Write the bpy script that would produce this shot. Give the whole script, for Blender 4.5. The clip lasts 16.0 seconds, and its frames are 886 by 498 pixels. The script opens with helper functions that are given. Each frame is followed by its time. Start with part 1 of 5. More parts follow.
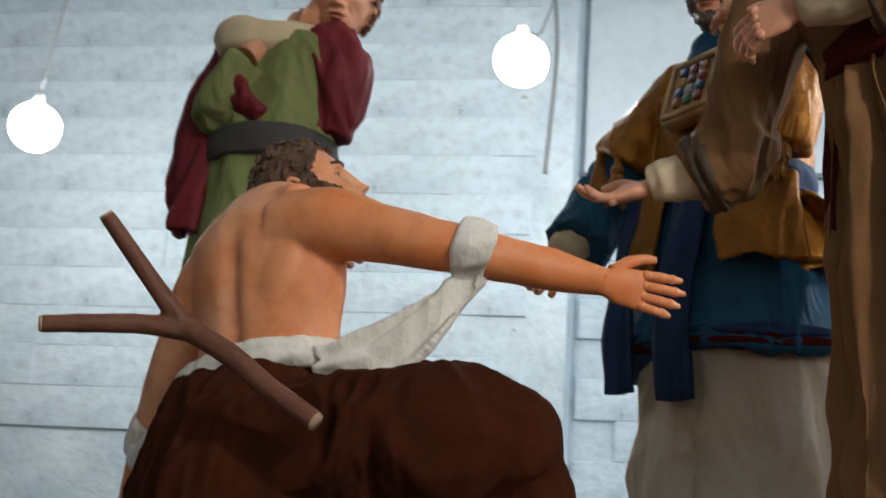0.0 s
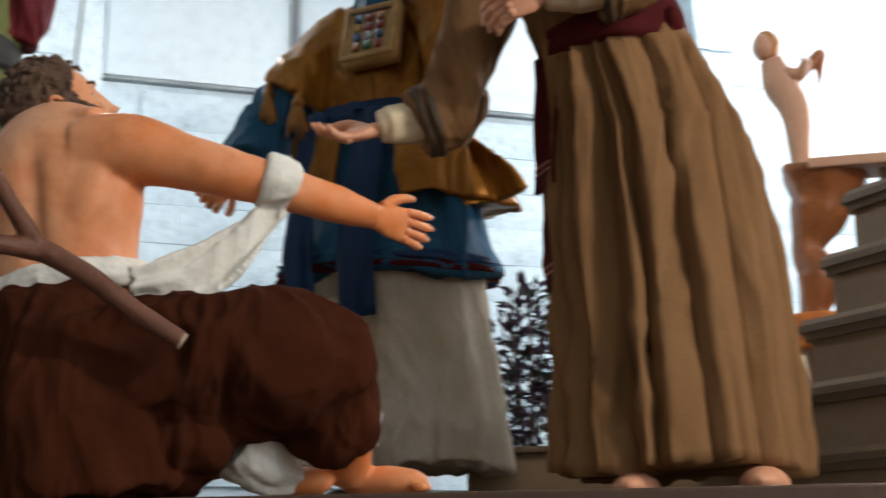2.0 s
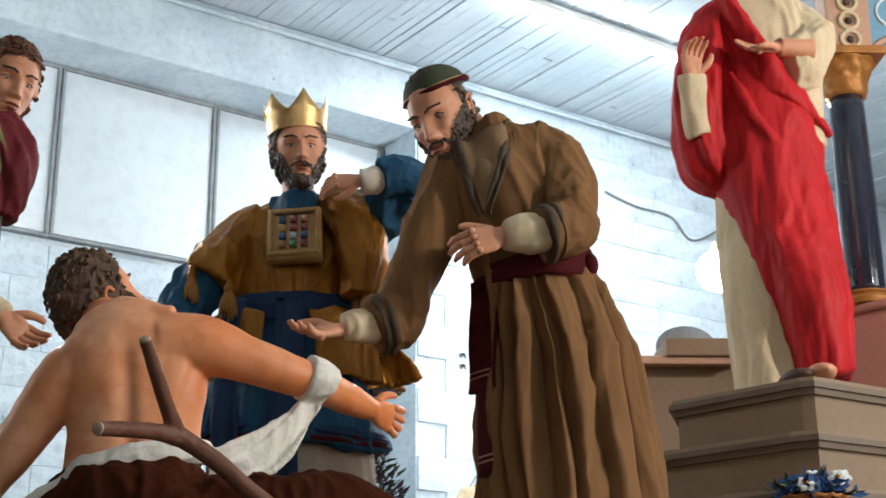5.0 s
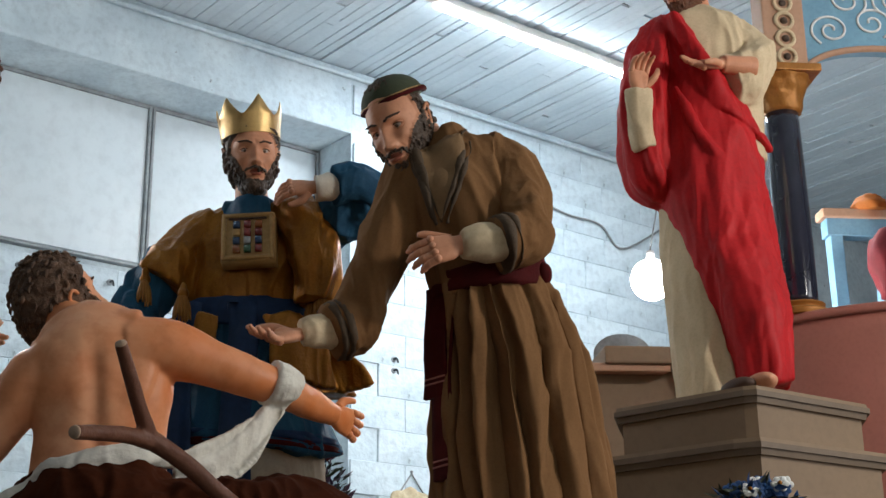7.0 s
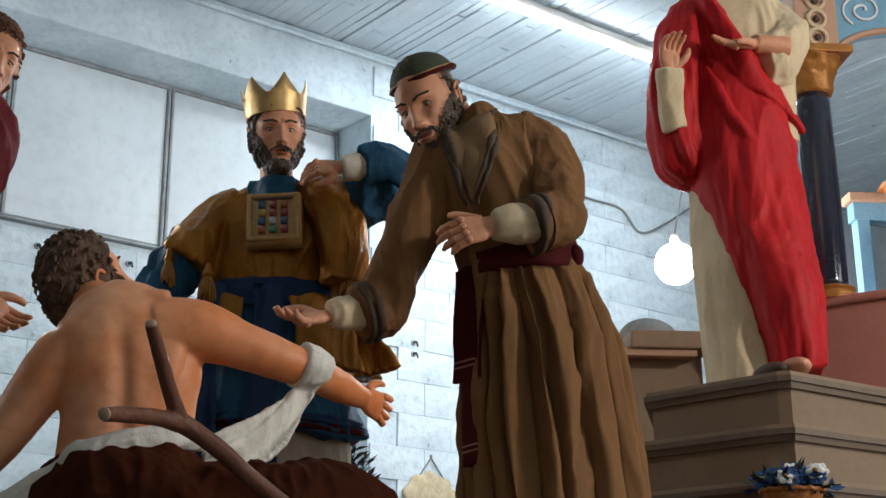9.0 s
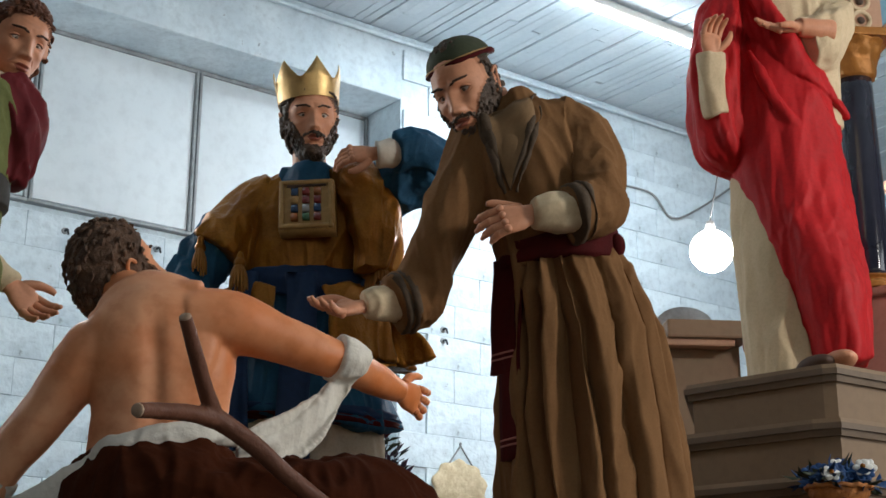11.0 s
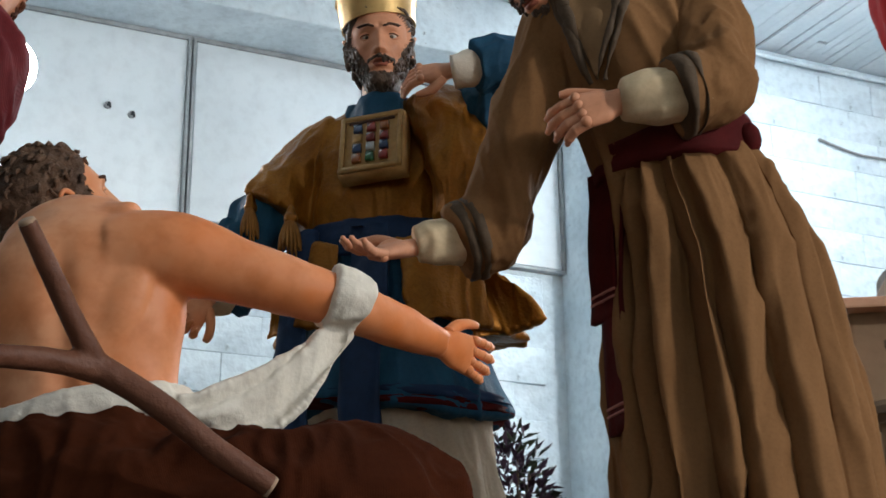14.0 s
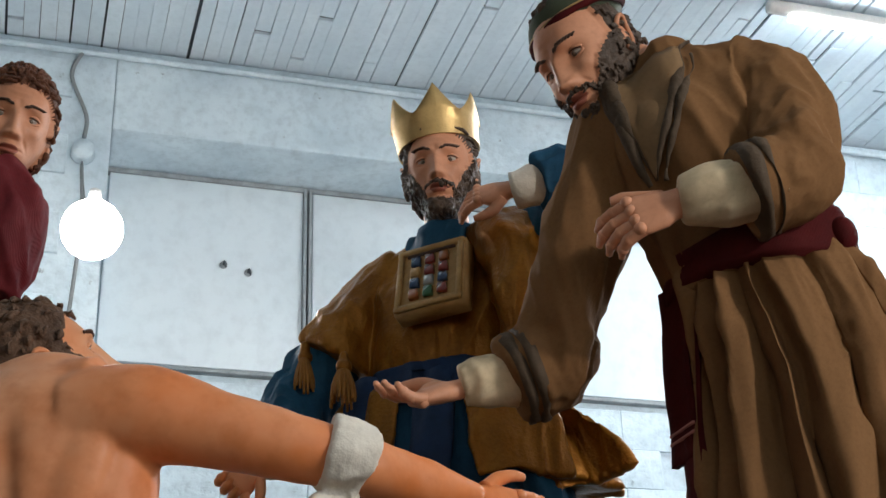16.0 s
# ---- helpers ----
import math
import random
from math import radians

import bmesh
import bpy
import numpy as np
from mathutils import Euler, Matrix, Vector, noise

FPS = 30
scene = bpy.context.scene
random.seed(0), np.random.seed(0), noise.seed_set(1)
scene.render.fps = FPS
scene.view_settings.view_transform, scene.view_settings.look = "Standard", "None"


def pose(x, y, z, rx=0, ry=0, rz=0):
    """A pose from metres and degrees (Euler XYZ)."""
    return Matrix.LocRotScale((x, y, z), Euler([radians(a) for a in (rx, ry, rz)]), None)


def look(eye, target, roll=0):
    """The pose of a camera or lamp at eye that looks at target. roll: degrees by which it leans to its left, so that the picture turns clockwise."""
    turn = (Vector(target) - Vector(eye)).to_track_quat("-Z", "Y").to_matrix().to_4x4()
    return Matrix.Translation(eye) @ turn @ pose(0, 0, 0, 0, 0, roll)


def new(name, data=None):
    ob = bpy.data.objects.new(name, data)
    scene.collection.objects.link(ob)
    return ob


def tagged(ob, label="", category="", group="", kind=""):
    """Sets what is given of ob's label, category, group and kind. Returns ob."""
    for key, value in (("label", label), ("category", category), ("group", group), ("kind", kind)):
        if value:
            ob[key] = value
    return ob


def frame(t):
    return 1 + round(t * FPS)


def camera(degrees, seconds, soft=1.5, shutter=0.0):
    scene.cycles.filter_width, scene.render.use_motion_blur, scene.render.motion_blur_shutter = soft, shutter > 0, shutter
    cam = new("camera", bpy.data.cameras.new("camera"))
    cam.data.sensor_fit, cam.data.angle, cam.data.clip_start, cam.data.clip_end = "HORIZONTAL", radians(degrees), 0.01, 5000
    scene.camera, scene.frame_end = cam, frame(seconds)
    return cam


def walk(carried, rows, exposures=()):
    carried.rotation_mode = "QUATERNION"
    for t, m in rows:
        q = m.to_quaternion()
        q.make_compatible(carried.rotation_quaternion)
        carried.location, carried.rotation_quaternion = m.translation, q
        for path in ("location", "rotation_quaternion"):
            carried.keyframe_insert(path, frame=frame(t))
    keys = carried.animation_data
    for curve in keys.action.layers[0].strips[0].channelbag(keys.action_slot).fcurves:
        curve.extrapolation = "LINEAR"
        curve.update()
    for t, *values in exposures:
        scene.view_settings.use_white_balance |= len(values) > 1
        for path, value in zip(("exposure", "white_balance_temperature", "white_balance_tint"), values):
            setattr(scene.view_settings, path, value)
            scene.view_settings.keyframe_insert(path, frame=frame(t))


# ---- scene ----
from mathutils.bvhtree import BVHTree

cam = camera(34.98, 16.0, shutter=0.5)
PATH = [
    (0.00, pose(1.7704, -2.6537, -0.1252, 106.946, -3.846, 41.960)),
    (0.50, pose(1.5621, -2.8229, -0.1014, 105.278, -3.007, 35.025)),
    (1.00, pose(1.4540, -2.9489, -0.1152, 104.874, -2.607, 30.481)),
    (1.50, pose(1.3760, -3.1362, -0.1603, 104.220, -1.590, 24.660)),
    (2.00, pose(1.2242, -3.3172, -0.1552, 103.340, 0.131, 16.092)),
    (2.50, pose(1.0346, -3.5155, -0.1568, 103.362, 0.908, 6.245)),
    (3.00, pose(0.9054, -3.6870, -0.1754, 104.255, 0.854, 2.014)),
    (3.50, pose(0.6639, -3.8381, -0.1601, 103.848, 0.270, 1.676)),
    (4.00, pose(0.4437, -3.9692, -0.1554, 102.182, -0.474, 2.025)),
    (4.50, pose(0.3855, -4.0279, -0.1395, 103.635, -1.242, 2.207)),
    (5.00, pose(0.3393, -4.0977, -0.1409, 108.349, 0.385, -2.526)),
    (7.50, pose(0.2039, -4.1491, -0.1465, 108.435, 0.654, -6.108)),
    (8.00, pose(0.1907, -4.1317, -0.1459, 108.100, 0.524, -6.042)),
    (8.50, pose(0.1857, -4.1051, -0.1423, 107.889, 0.379, -5.842)),
    (11.00, pose(0.1513, -3.9895, -0.0903, 107.137, -0.198, -4.782)),
    (11.50, pose(0.1778, -3.9652, -0.0893, 106.750, -0.243, -4.091)),
    (12.00, pose(0.2274, -3.8596, -0.0949, 106.864, -0.247, -2.780)),
    (12.50, pose(0.2599, -3.6698, -0.0769, 109.316, -0.249, -1.263)),
    (13.00, pose(0.3197, -3.4181, -0.0623, 109.163, -0.400, 1.160)),
    (13.50, pose(0.5456, -3.2573, -0.0767, 108.653, 0.265, 5.164)),
    (14.00, pose(0.6403, -3.0630, -0.0883, 109.246, 0.783, 7.728)),
    (14.50, pose(0.6871, -2.8658, -0.0529, 112.931, 0.937, 10.420)),
    (15.00, pose(0.7687, -2.7371, -0.0228, 115.330, 1.062, 13.581)),
    (15.50, pose(0.8076, -2.6782, 0.0013, 115.839, 1.351, 15.256)),
    (16.00, pose(0.8243, -2.6706, 0.0152, 115.453, 1.710, 16.004)),
]
EXPOSURE = [(0.0, 0.6), (1.5, 0.98), (2.5, 0.88), (4.0, 1.2), (5.0, 1.0), (7.5, 0.42), (11.0, 0.45), (12.0, 0.53), (13.0, 0.6), (14.5, 0.67), (16.0, 0.6)]
walk(cam, PATH, EXPOSURE)

# ---- light ----
world = bpy.data.worlds.new("sky")
scene.world = world
world.use_nodes = True
wn = world.node_tree.nodes
sky = wn.new("ShaderNodeTexSky")
sky.sky_type, sky.sun_disc = "NISHITA", False
sky.sun_elevation, sky.sun_rotation = radians(40), radians(200)
world.node_tree.links.new(sky.outputs[0], wn["Background"].inputs[0])
wn["Background"].inputs[1].default_value = 0.12


def lamp(name, kind, m, power, colour, size=0.1, size_y=None):
    d = bpy.data.lights.new(name, kind)
    d.energy, d.color = power, colour
    if kind == "AREA":
        d.shape, d.size, d.size_y = "RECTANGLE", size, size_y or size
    else:
        d.shadow_soft_size = size
    o = new(name, d)
    o.matrix_world = m
    return o


# fill lamps added in the hall, behind and beside the camera, for unseen daylight
lamp("added_rear_fill", "AREA", look((-2.6, -7.7, 1.3), (0.0, 0.5, 1.0)), 14, (0.92, 0.96, 1.0), 2.6, 3.6)
lamp("added_side_fill", "AREA", look((5.9, -2.4, 1.6), (0.6, 0.2, 1.0)), 58, (0.92, 0.96, 1.0), 2.4, 2.4)
# the fourth lamp is added out of view to light the figures' right side
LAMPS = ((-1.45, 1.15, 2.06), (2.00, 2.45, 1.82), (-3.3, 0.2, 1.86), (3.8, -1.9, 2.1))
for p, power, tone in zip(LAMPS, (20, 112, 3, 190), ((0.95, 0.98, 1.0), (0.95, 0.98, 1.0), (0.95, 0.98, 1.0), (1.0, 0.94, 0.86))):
    lamp("bulb_and_fill_light", "POINT", pose(*p), power, tone, 0.06)
lamp("tube_light", "AREA", look((2.0, 3.45, 3.68), (2.0, 3.45, 0)), 58, (0.88, 0.95, 1.0), 2.2, 0.12)


# ---- materials ----
def mat(name, base, dark=None, rough=0.7, metal=0.0, scale=6.0, fine=60.0, bump=0.15, mixing=0.6, spec=0.3, weave=0.0, coat=0.0, sheen=0.0, stretch=(1, 1, 1), spots=None, island=0.0):
    m = bpy.data.materials.new(name)
    m.use_nodes = True
    nt = m.node_tree
    b = nt.nodes["Principled BSDF"]
    dark = dark or tuple(c * 0.7 for c in base)
    tc = nt.nodes.new("ShaderNodeTexCoord")
    mp = nt.nodes.new("ShaderNodeMapping")
    mp.inputs["Scale"].default_value = stretch
    nt.links.new(tc.outputs["Object"], mp.inputs[0])

    def noise_tex(s, detail=5.0, r=0.6):
        n = nt.nodes.new("ShaderNodeTexNoise")
        n.inputs["Scale"].default_value, n.inputs["Detail"].default_value, n.inputs["Roughness"].default_value = s, detail, r
        nt.links.new(mp.outputs[0], n.inputs["Vector"])
        return n

    def ramp(src, lo, hi):
        r = nt.nodes.new("ShaderNodeMapRange")
        r.inputs[1].default_value, r.inputs[2].default_value = lo, hi
        nt.links.new(src, r.inputs[0])
        return r.outputs[0]

    def mix(fac, a, c):
        x = nt.nodes.new("ShaderNodeMix")
        x.data_type = "RGBA"
        nt.links.new(fac, x.inputs[0])
        for s, v in ((x.inputs[6], a), (x.inputs[7], c)):
            if isinstance(v, tuple):
                s.default_value = (*v, 1)
            else:
                nt.links.new(v, s)
        return x.outputs[2]

    big, small = noise_tex(scale), noise_tex(fine, 3.0)
    f = nt.nodes.new("ShaderNodeMath")
    f.operation = "MULTIPLY"
    nt.links.new(ramp(big.outputs[0], 0.35, 0.7), f.inputs[0])
    f.inputs[1].default_value = mixing
    col = mix(f.outputs[0], base, dark)
    g = nt.nodes.new("ShaderNodeMath")
    g.operation = "MULTIPLY"
    nt.links.new(ramp(small.outputs[0], 0.45, 0.75), g.inputs[0])
    g.inputs[1].default_value = mixing * 0.5
    col = mix(g.outputs[0], col, tuple(c * 0.75 for c in dark))
    if spots:
        sp = noise_tex(spots[0], 6.0, 0.7)
        col = mix(ramp(sp.outputs[0], spots[1], spots[1] + 0.05), col, spots[2])
    if island:
        ge = nt.nodes.new("ShaderNodeNewGeometry")
        h = nt.nodes.new("ShaderNodeMath")
        h.operation = "MULTIPLY"
        nt.links.new(ge.outputs["Random Per Island"], h.inputs[0])
        h.inputs[1].default_value = island
        col = mix(h.outputs[0], col, dark)
    nt.links.new(col, b.inputs["Base Color"])
    b.inputs["Roughness"].default_value, b.inputs["Metallic"].default_value = rough, metal
    b.inputs["Specular IOR Level"].default_value = spec
    b.inputs["Coat Weight"].default_value = coat
    b.inputs["Sheen Weight"].default_value = sheen
    if bump:
        bp = nt.nodes.new("ShaderNodeBump")
        bp.inputs["Strength"].default_value, bp.inputs["Distance"].default_value = bump, 0.02
        a = nt.nodes.new("ShaderNodeMath")
        a.operation = "MULTIPLY_ADD"
        nt.links.new(small.outputs[0], a.inputs[0])
        a.inputs[1].default_value = 0.35
        nt.links.new(big.outputs[0], a.inputs[2])
        last = a.outputs[0]
        if weave:
            w = nt.nodes.new("ShaderNodeTexWave")
            w.inputs["Scale"].default_value = weave
            w.inputs["Distortion"].default_value = 1.0
            nt.links.new(tc.outputs["Object"], w.inputs["Vector"])
            v = nt.nodes.new("ShaderNodeMath")
            v.operation = "MULTIPLY_ADD"
            nt.links.new(w.outputs[0], v.inputs[0])
            v.inputs[1].default_value = 0.12
            nt.links.new(last, v.inputs[2])
            last = v.outputs[0]
        nt.links.new(last, bp.inputs["Height"])
        nt.links.new(bp.outputs[0], b.inputs["Normal"])
    return m


def glow(name, colour, strength):
    m = bpy.data.materials.new(name)
    m.use_nodes = True
    b = m.node_tree.nodes["Principled BSDF"]
    b.inputs["Base Color"].default_value = (*colour, 1)
    b.inputs["Emission Color"].default_value = (*colour, 1)
    b.inputs["Emission Strength"].default_value = strength
    return m


M = {
    "wall": mat("whitewashed_block", (0.61, 0.715, 0.77), (0.38, 0.48, 0.55), 0.92, scale=2.6, fine=24, bump=0.9, mixing=0.8, spots=(11.0, 0.665, (0.26, 0.30, 0.33))),
    "panel": mat("painted_board", (0.66, 0.745, 0.79), (0.55, 0.635, 0.69), 0.75, scale=1.6, fine=14, bump=0.12, mixing=0.6, spots=(6.0, 0.70, (0.34, 0.36, 0.37))),
    "frame": mat("grey_frame", (0.34, 0.38, 0.40), (0.14, 0.15, 0.16), 0.7, scale=9, bump=0.2),
    "ceil": mat("white_ceiling_board", (0.64, 0.73, 0.785), (0.48, 0.58, 0.65), 0.8, scale=3.0, fine=30, bump=0.2, mixing=0.6, island=0.5),
    # unseen closing walls, toned dark to cut fill bounced onto the figures
    "grey": mat("unseen_wall_grey", (0.14, 0.14, 0.14), (0.10, 0.10, 0.10), 0.9, scale=2, bump=0.2),
    # near black: shade in the ceiling gaps, also print bars and bracket pins
    "dark": mat("gap_shade_and_black", (0.05, 0.06, 0.07), None, 0.9),
    # unseen floor, likewise toned down to cut bounced fill
    "floor": mat("concrete_floor", (0.17, 0.165, 0.155), (0.11, 0.105, 0.10), 0.8, scale=1.5, bump=0.2),
    # base has the lit skin tone, dark the shaded side's orange, mixed as patches
    "skin": mat("painted_skin_lit_and_shaded", (0.80, 0.38, 0.20), (0.70, 0.185, 0.040), 0.5, scale=3.2, fine=22, bump=0.05, mixing=1.0, coat=0.05),
    "skin2": mat("pale_painted_skin", (0.66, 0.31, 0.18), (0.52, 0.20, 0.095), 0.48, scale=9, fine=90, bump=0.05, mixing=0.5, coat=0.12),
    "facedark": mat("brow_paint", (0.09, 0.05, 0.035), None, 0.6),
    "lip": mat("lip_paint", (0.36, 0.11, 0.07), None, 0.5),
    "eyewhite": mat("painted_eye_white", (0.55, 0.47, 0.40), None, 0.3, coat=0.3),
    "eye": mat("eye_paint", (0.10, 0.07, 0.05), (0.3, 0.25, 0.2), 0.2, coat=0.5),
    "hair": mat("carved_dark_hair", (0.10, 0.065, 0.045), (0.035, 0.022, 0.016), 0.55, scale=26, fine=110, bump=0.6, mixing=0.8),
    "greyhair": mat("carved_grey_hair", (0.115, 0.075, 0.052), (0.03, 0.02, 0.014), 0.55, scale=26, fine=110, bump=0.6, mixing=0.9),
    "curls": mat("carved_brown_curls", (0.16, 0.088, 0.052), (0.05, 0.026, 0.016), 0.6, scale=26, fine=110, bump=0.6, mixing=0.8),
    "redhair": mat("carved_auburn_hair", (0.17, 0.065, 0.03), (0.06, 0.02, 0.01), 0.55, scale=26, fine=110, bump=0.6, mixing=0.8),
    "brown": mat("brown_robe_cloth", (0.215, 0.108, 0.045), (0.145, 0.068, 0.025), 0.9, spec=0.15, scale=5, fine=140, bump=0.12, mixing=0.6, weave=160, sheen=0.0),
    "browntrim": mat("dark_brown_braid", (0.085, 0.055, 0.032), None, 0.75, scale=40, bump=0.3),
    "tan": mat("tan_tunic_cloth", (0.26, 0.155, 0.075), (0.19, 0.11, 0.05), 0.8, scale=8, fine=120, bump=0.15, weave=180),
    "cream": mat("cream_linen", (0.66, 0.52, 0.34), (0.50, 0.38, 0.23), 0.8, scale=8, fine=120, bump=0.15, weave=180),
    "ivory": mat("ivory_skirt_cloth", (0.56, 0.48, 0.37), (0.42, 0.34, 0.25), 0.8, scale=6, fine=120, bump=0.15, weave=160),
    "rag": mat("off_white_rag", (0.80, 0.74, 0.64), (0.62, 0.55, 0.45), 0.8, scale=14, fine=90, bump=0.25, mixing=0.5),
    "blue": mat("blue_wool", (0.012, 0.085, 0.16), (0.006, 0.03, 0.075), 0.75, scale=7, fine=120, bump=0.2, weave=150, sheen=0.0),
    "navy": mat("navy_band", (0.010, 0.035, 0.10), (0.006, 0.02, 0.05), 0.7, scale=9, bump=0.2),
    "goldcloth": mat("gold_brown_brocade", (0.38, 0.155, 0.018), (0.18, 0.062, 0.008), 0.34, 0.45, scale=9, fine=130, bump=0.3, mixing=0.8),
    "fringe": mat("golden_fringe", (0.34, 0.15, 0.03), (0.2, 0.08, 0.012), 0.6, scale=30, bump=0.2),
    "gold": mat("beaten_gold", (0.66, 0.45, 0.19), (0.50, 0.31, 0.11), 0.42, 0.5, scale=14, bump=0.15),
    "plate": mat("gilt_wood_plate", (0.45, 0.27, 0.10), (0.30, 0.16, 0.05), 0.45, 0.3, scale=30, bump=0.15),
    "gem_red": mat("red_stone", (0.20, 0.02, 0.015), None, 0.15, coat=0.6),
    "gem_blue": mat("blue_stone", (0.02, 0.05, 0.12), None, 0.15, coat=0.6),
    "gem_green": mat("green_stone", (0.03, 0.12, 0.05), None, 0.15, coat=0.6),
    "gem_pale": mat("pale_stone", (0.34, 0.34, 0.34), None, 0.2, coat=0.6),
    "gem_amber": mat("amber_stone", (0.30, 0.09, 0.02), None, 0.15, coat=0.6),
    "sash": mat("dark_red_sash", (0.075, 0.006, 0.006), (0.035, 0.004, 0.004), 0.8, spec=0.12, scale=12, bump=0.2, weave=140),
    "stripe": mat("pale_red_stripe", (0.42, 0.16, 0.13), None, 0.7),
    "red": mat("red_mantle", (0.50, 0.013, 0.016), (0.30, 0.006, 0.009), 0.6, spec=0.2, scale=5, fine=80, bump=0.1, mixing=0.6, coat=0.0),
    "maroon": mat("maroon_cape", (0.16, 0.012, 0.016), (0.08, 0.006, 0.01), 0.7, scale=6, bump=0.15, weave=120),
    "green": mat("sage_green_robe", (0.19, 0.21, 0.072), (0.13, 0.14, 0.04), 0.75, scale=5, fine=110, bump=0.15, weave=140),
    "belt": mat("charcoal_belt", (0.055, 0.05, 0.045), None, 0.7, scale=10, bump=0.2),
    "trouser": mat("dark_brown_cloth", (0.060, 0.0145, 0.005), (0.026, 0.007, 0.003), 1.0, spec=0.08, scale=5, fine=120, bump=0.2, weave=150),
    "wood": mat("bare_branch", (0.17, 0.065, 0.035), (0.10, 0.034, 0.018), 0.55, scale=12, fine=60, bump=0.35, stretch=(1, 1, 1)),
    "cut": mat("cut_wood", (0.45, 0.30, 0.2), None, 0.7),
    "kippah": mat("green_cap", (0.055, 0.065, 0.035), None, 0.75, scale=20, bump=0.2),
    "ped": mat("taupe_painted_wood", (0.235, 0.158, 0.095), (0.185, 0.12, 0.070), 0.55, scale=3, fine=40, bump=0.05, mixing=0.5),
    "pedtrim": mat("taupe_moulding", (0.17, 0.12, 0.08), (0.12, 0.085, 0.055), 0.5, scale=5, bump=0.06),
    "rose": mat("dusty_rose_paint", (0.34, 0.13, 0.10), (0.27, 0.10, 0.075), 0.6, scale=3, bump=0.06),
    "wicker": mat("woven_cane", (0.40, 0.15, 0.035), (0.22, 0.07, 0.015), 0.6, scale=30, bump=0.4),
    "petal_blue": mat("blue_petal", (0.018, 0.075, 0.21), (0.008, 0.03, 0.10), 0.6, scale=20, bump=0.1, island=0.7),
    "petal_white": mat("white_petal", (0.75, 0.75, 0.72), (0.6, 0.58, 0.5), 0.6, scale=20, bump=0.1),
    "leaf": mat("dark_leaf", (0.030, 0.045, 0.022), (0.015, 0.022, 0.014), 0.45, scale=20, bump=0.1, island=0.8),
    "purple_leaf": mat("purple_leaf", (0.075, 0.040, 0.075), (0.035, 0.020, 0.04), 0.45, scale=20, bump=0.1, island=0.8),
    "terracotta": mat("ochre_pottery", (0.40, 0.17, 0.05), (0.26, 0.10, 0.03), 0.6, scale=12, bump=0.15),
    "carved": mat("carved_brown_wood", (0.27, 0.095, 0.03), (0.16, 0.05, 0.015), 0.45, scale=14, bump=0.2, coat=0.2),
    "pink": mat("pink_beige_paint", (0.50, 0.30, 0.20), (0.42, 0.24, 0.15), 0.6, scale=4, bump=0.06),
    "black": mat("black_marble", (0.010, 0.012, 0.022), (0.03, 0.03, 0.05), 0.12, scale=7, bump=0.0, coat=0.6),
    "capital": mat("gilt_capital", (0.38, 0.16, 0.035), (0.22, 0.085, 0.015), 0.45, 0.3, scale=20, bump=0.3),
    "skyblue": mat("painted_blue_frieze", (0.20, 0.38, 0.50), (0.12, 0.26, 0.38), 0.6, scale=8, bump=0.05),
    "white": mat("white_paint", (0.78, 0.78, 0.76), (0.66, 0.66, 0.65), 0.6, scale=5, bump=0.08),
    "cable": mat("grey_cable", (0.22, 0.24, 0.25), None, 0.6),
    "plaque": mat("cream_plaque", (0.55, 0.47, 0.32), (0.36, 0.29, 0.18), 0.7, scale=18, bump=0.35, mixing=0.9),
    "bulb": glow("lit_bulb", (1.0, 0.98, 0.95), 60),
    "tube": glow("lit_tube", (0.88, 0.95, 1.0), 25),
    "orange": mat("orange_cloth", (0.50, 0.16, 0.03), (0.35, 0.10, 0.02), 0.7, scale=10, bump=0.2),
    "platform": mat("platform_wood", (0.10, 0.055, 0.032), (0.06, 0.03, 0.018), 0.5, scale=6, bump=0.1),
}


# ---- mesh tools ----
def finish(ob, smooth=True):
    if smooth:
        ob.data.polygons.foreach_set("use_smooth", [True] * len(ob.data.polygons))
    return ob


def empty(name, at, label="", category="", group="", kind=""):
    o = new(name)
    o.location = at
    o["base"] = tuple(at)
    return tagged(o, label, category, group, kind)


def part(name, bm, material, parent=None, label="", smooth=True):
    """Links a bmesh made in world space as one mesh object, under parent if there is one."""
    me = bpy.data.meshes.new(name)
    base = Vector(parent["base"]) if parent is not None else Vector((0, 0, 0))
    bmesh.ops.recalc_face_normals(bm, faces=bm.faces)
    bmesh.ops.translate(bm, verts=bm.verts, vec=-base)
    bm.to_mesh(me)
    bm.free()
    for m in material if isinstance(material, (list, tuple)) else [material]:
        me.materials.append(M[m])
    o = new(name, me)
    if parent is not None:
        o.parent = parent
        o["base"] = (0.0, 0.0, 0.0)
        o["base"] = tuple(base)
    if label:
        o["label"] = label
    return finish(o, smooth)


def box(c, s, m=None, bevel=0.0):
    bm = bmesh.new()
    bmesh.ops.create_cube(bm, size=1.0)
    bmesh.ops.scale(bm, verts=bm.verts, vec=s)
    if bevel:
        bmesh.ops.bevel(bm, geom=bm.edges[:], offset=bevel, segments=2, affect="EDGES", profile=0.6)
    if m is not None:
        bmesh.ops.transform(bm, verts=bm.verts, matrix=m)
    bmesh.ops.translate(bm, verts=bm.verts, vec=c)
    return bm


CLOTH = {"brown", "browntrim", "tan", "blue", "goldcloth", "ivory", "cream", "rag", "navy", "sash", "red", "maroon", "green", "trouser"}
CURLS = {"hair", "curls", "greyhair", "redhair"}


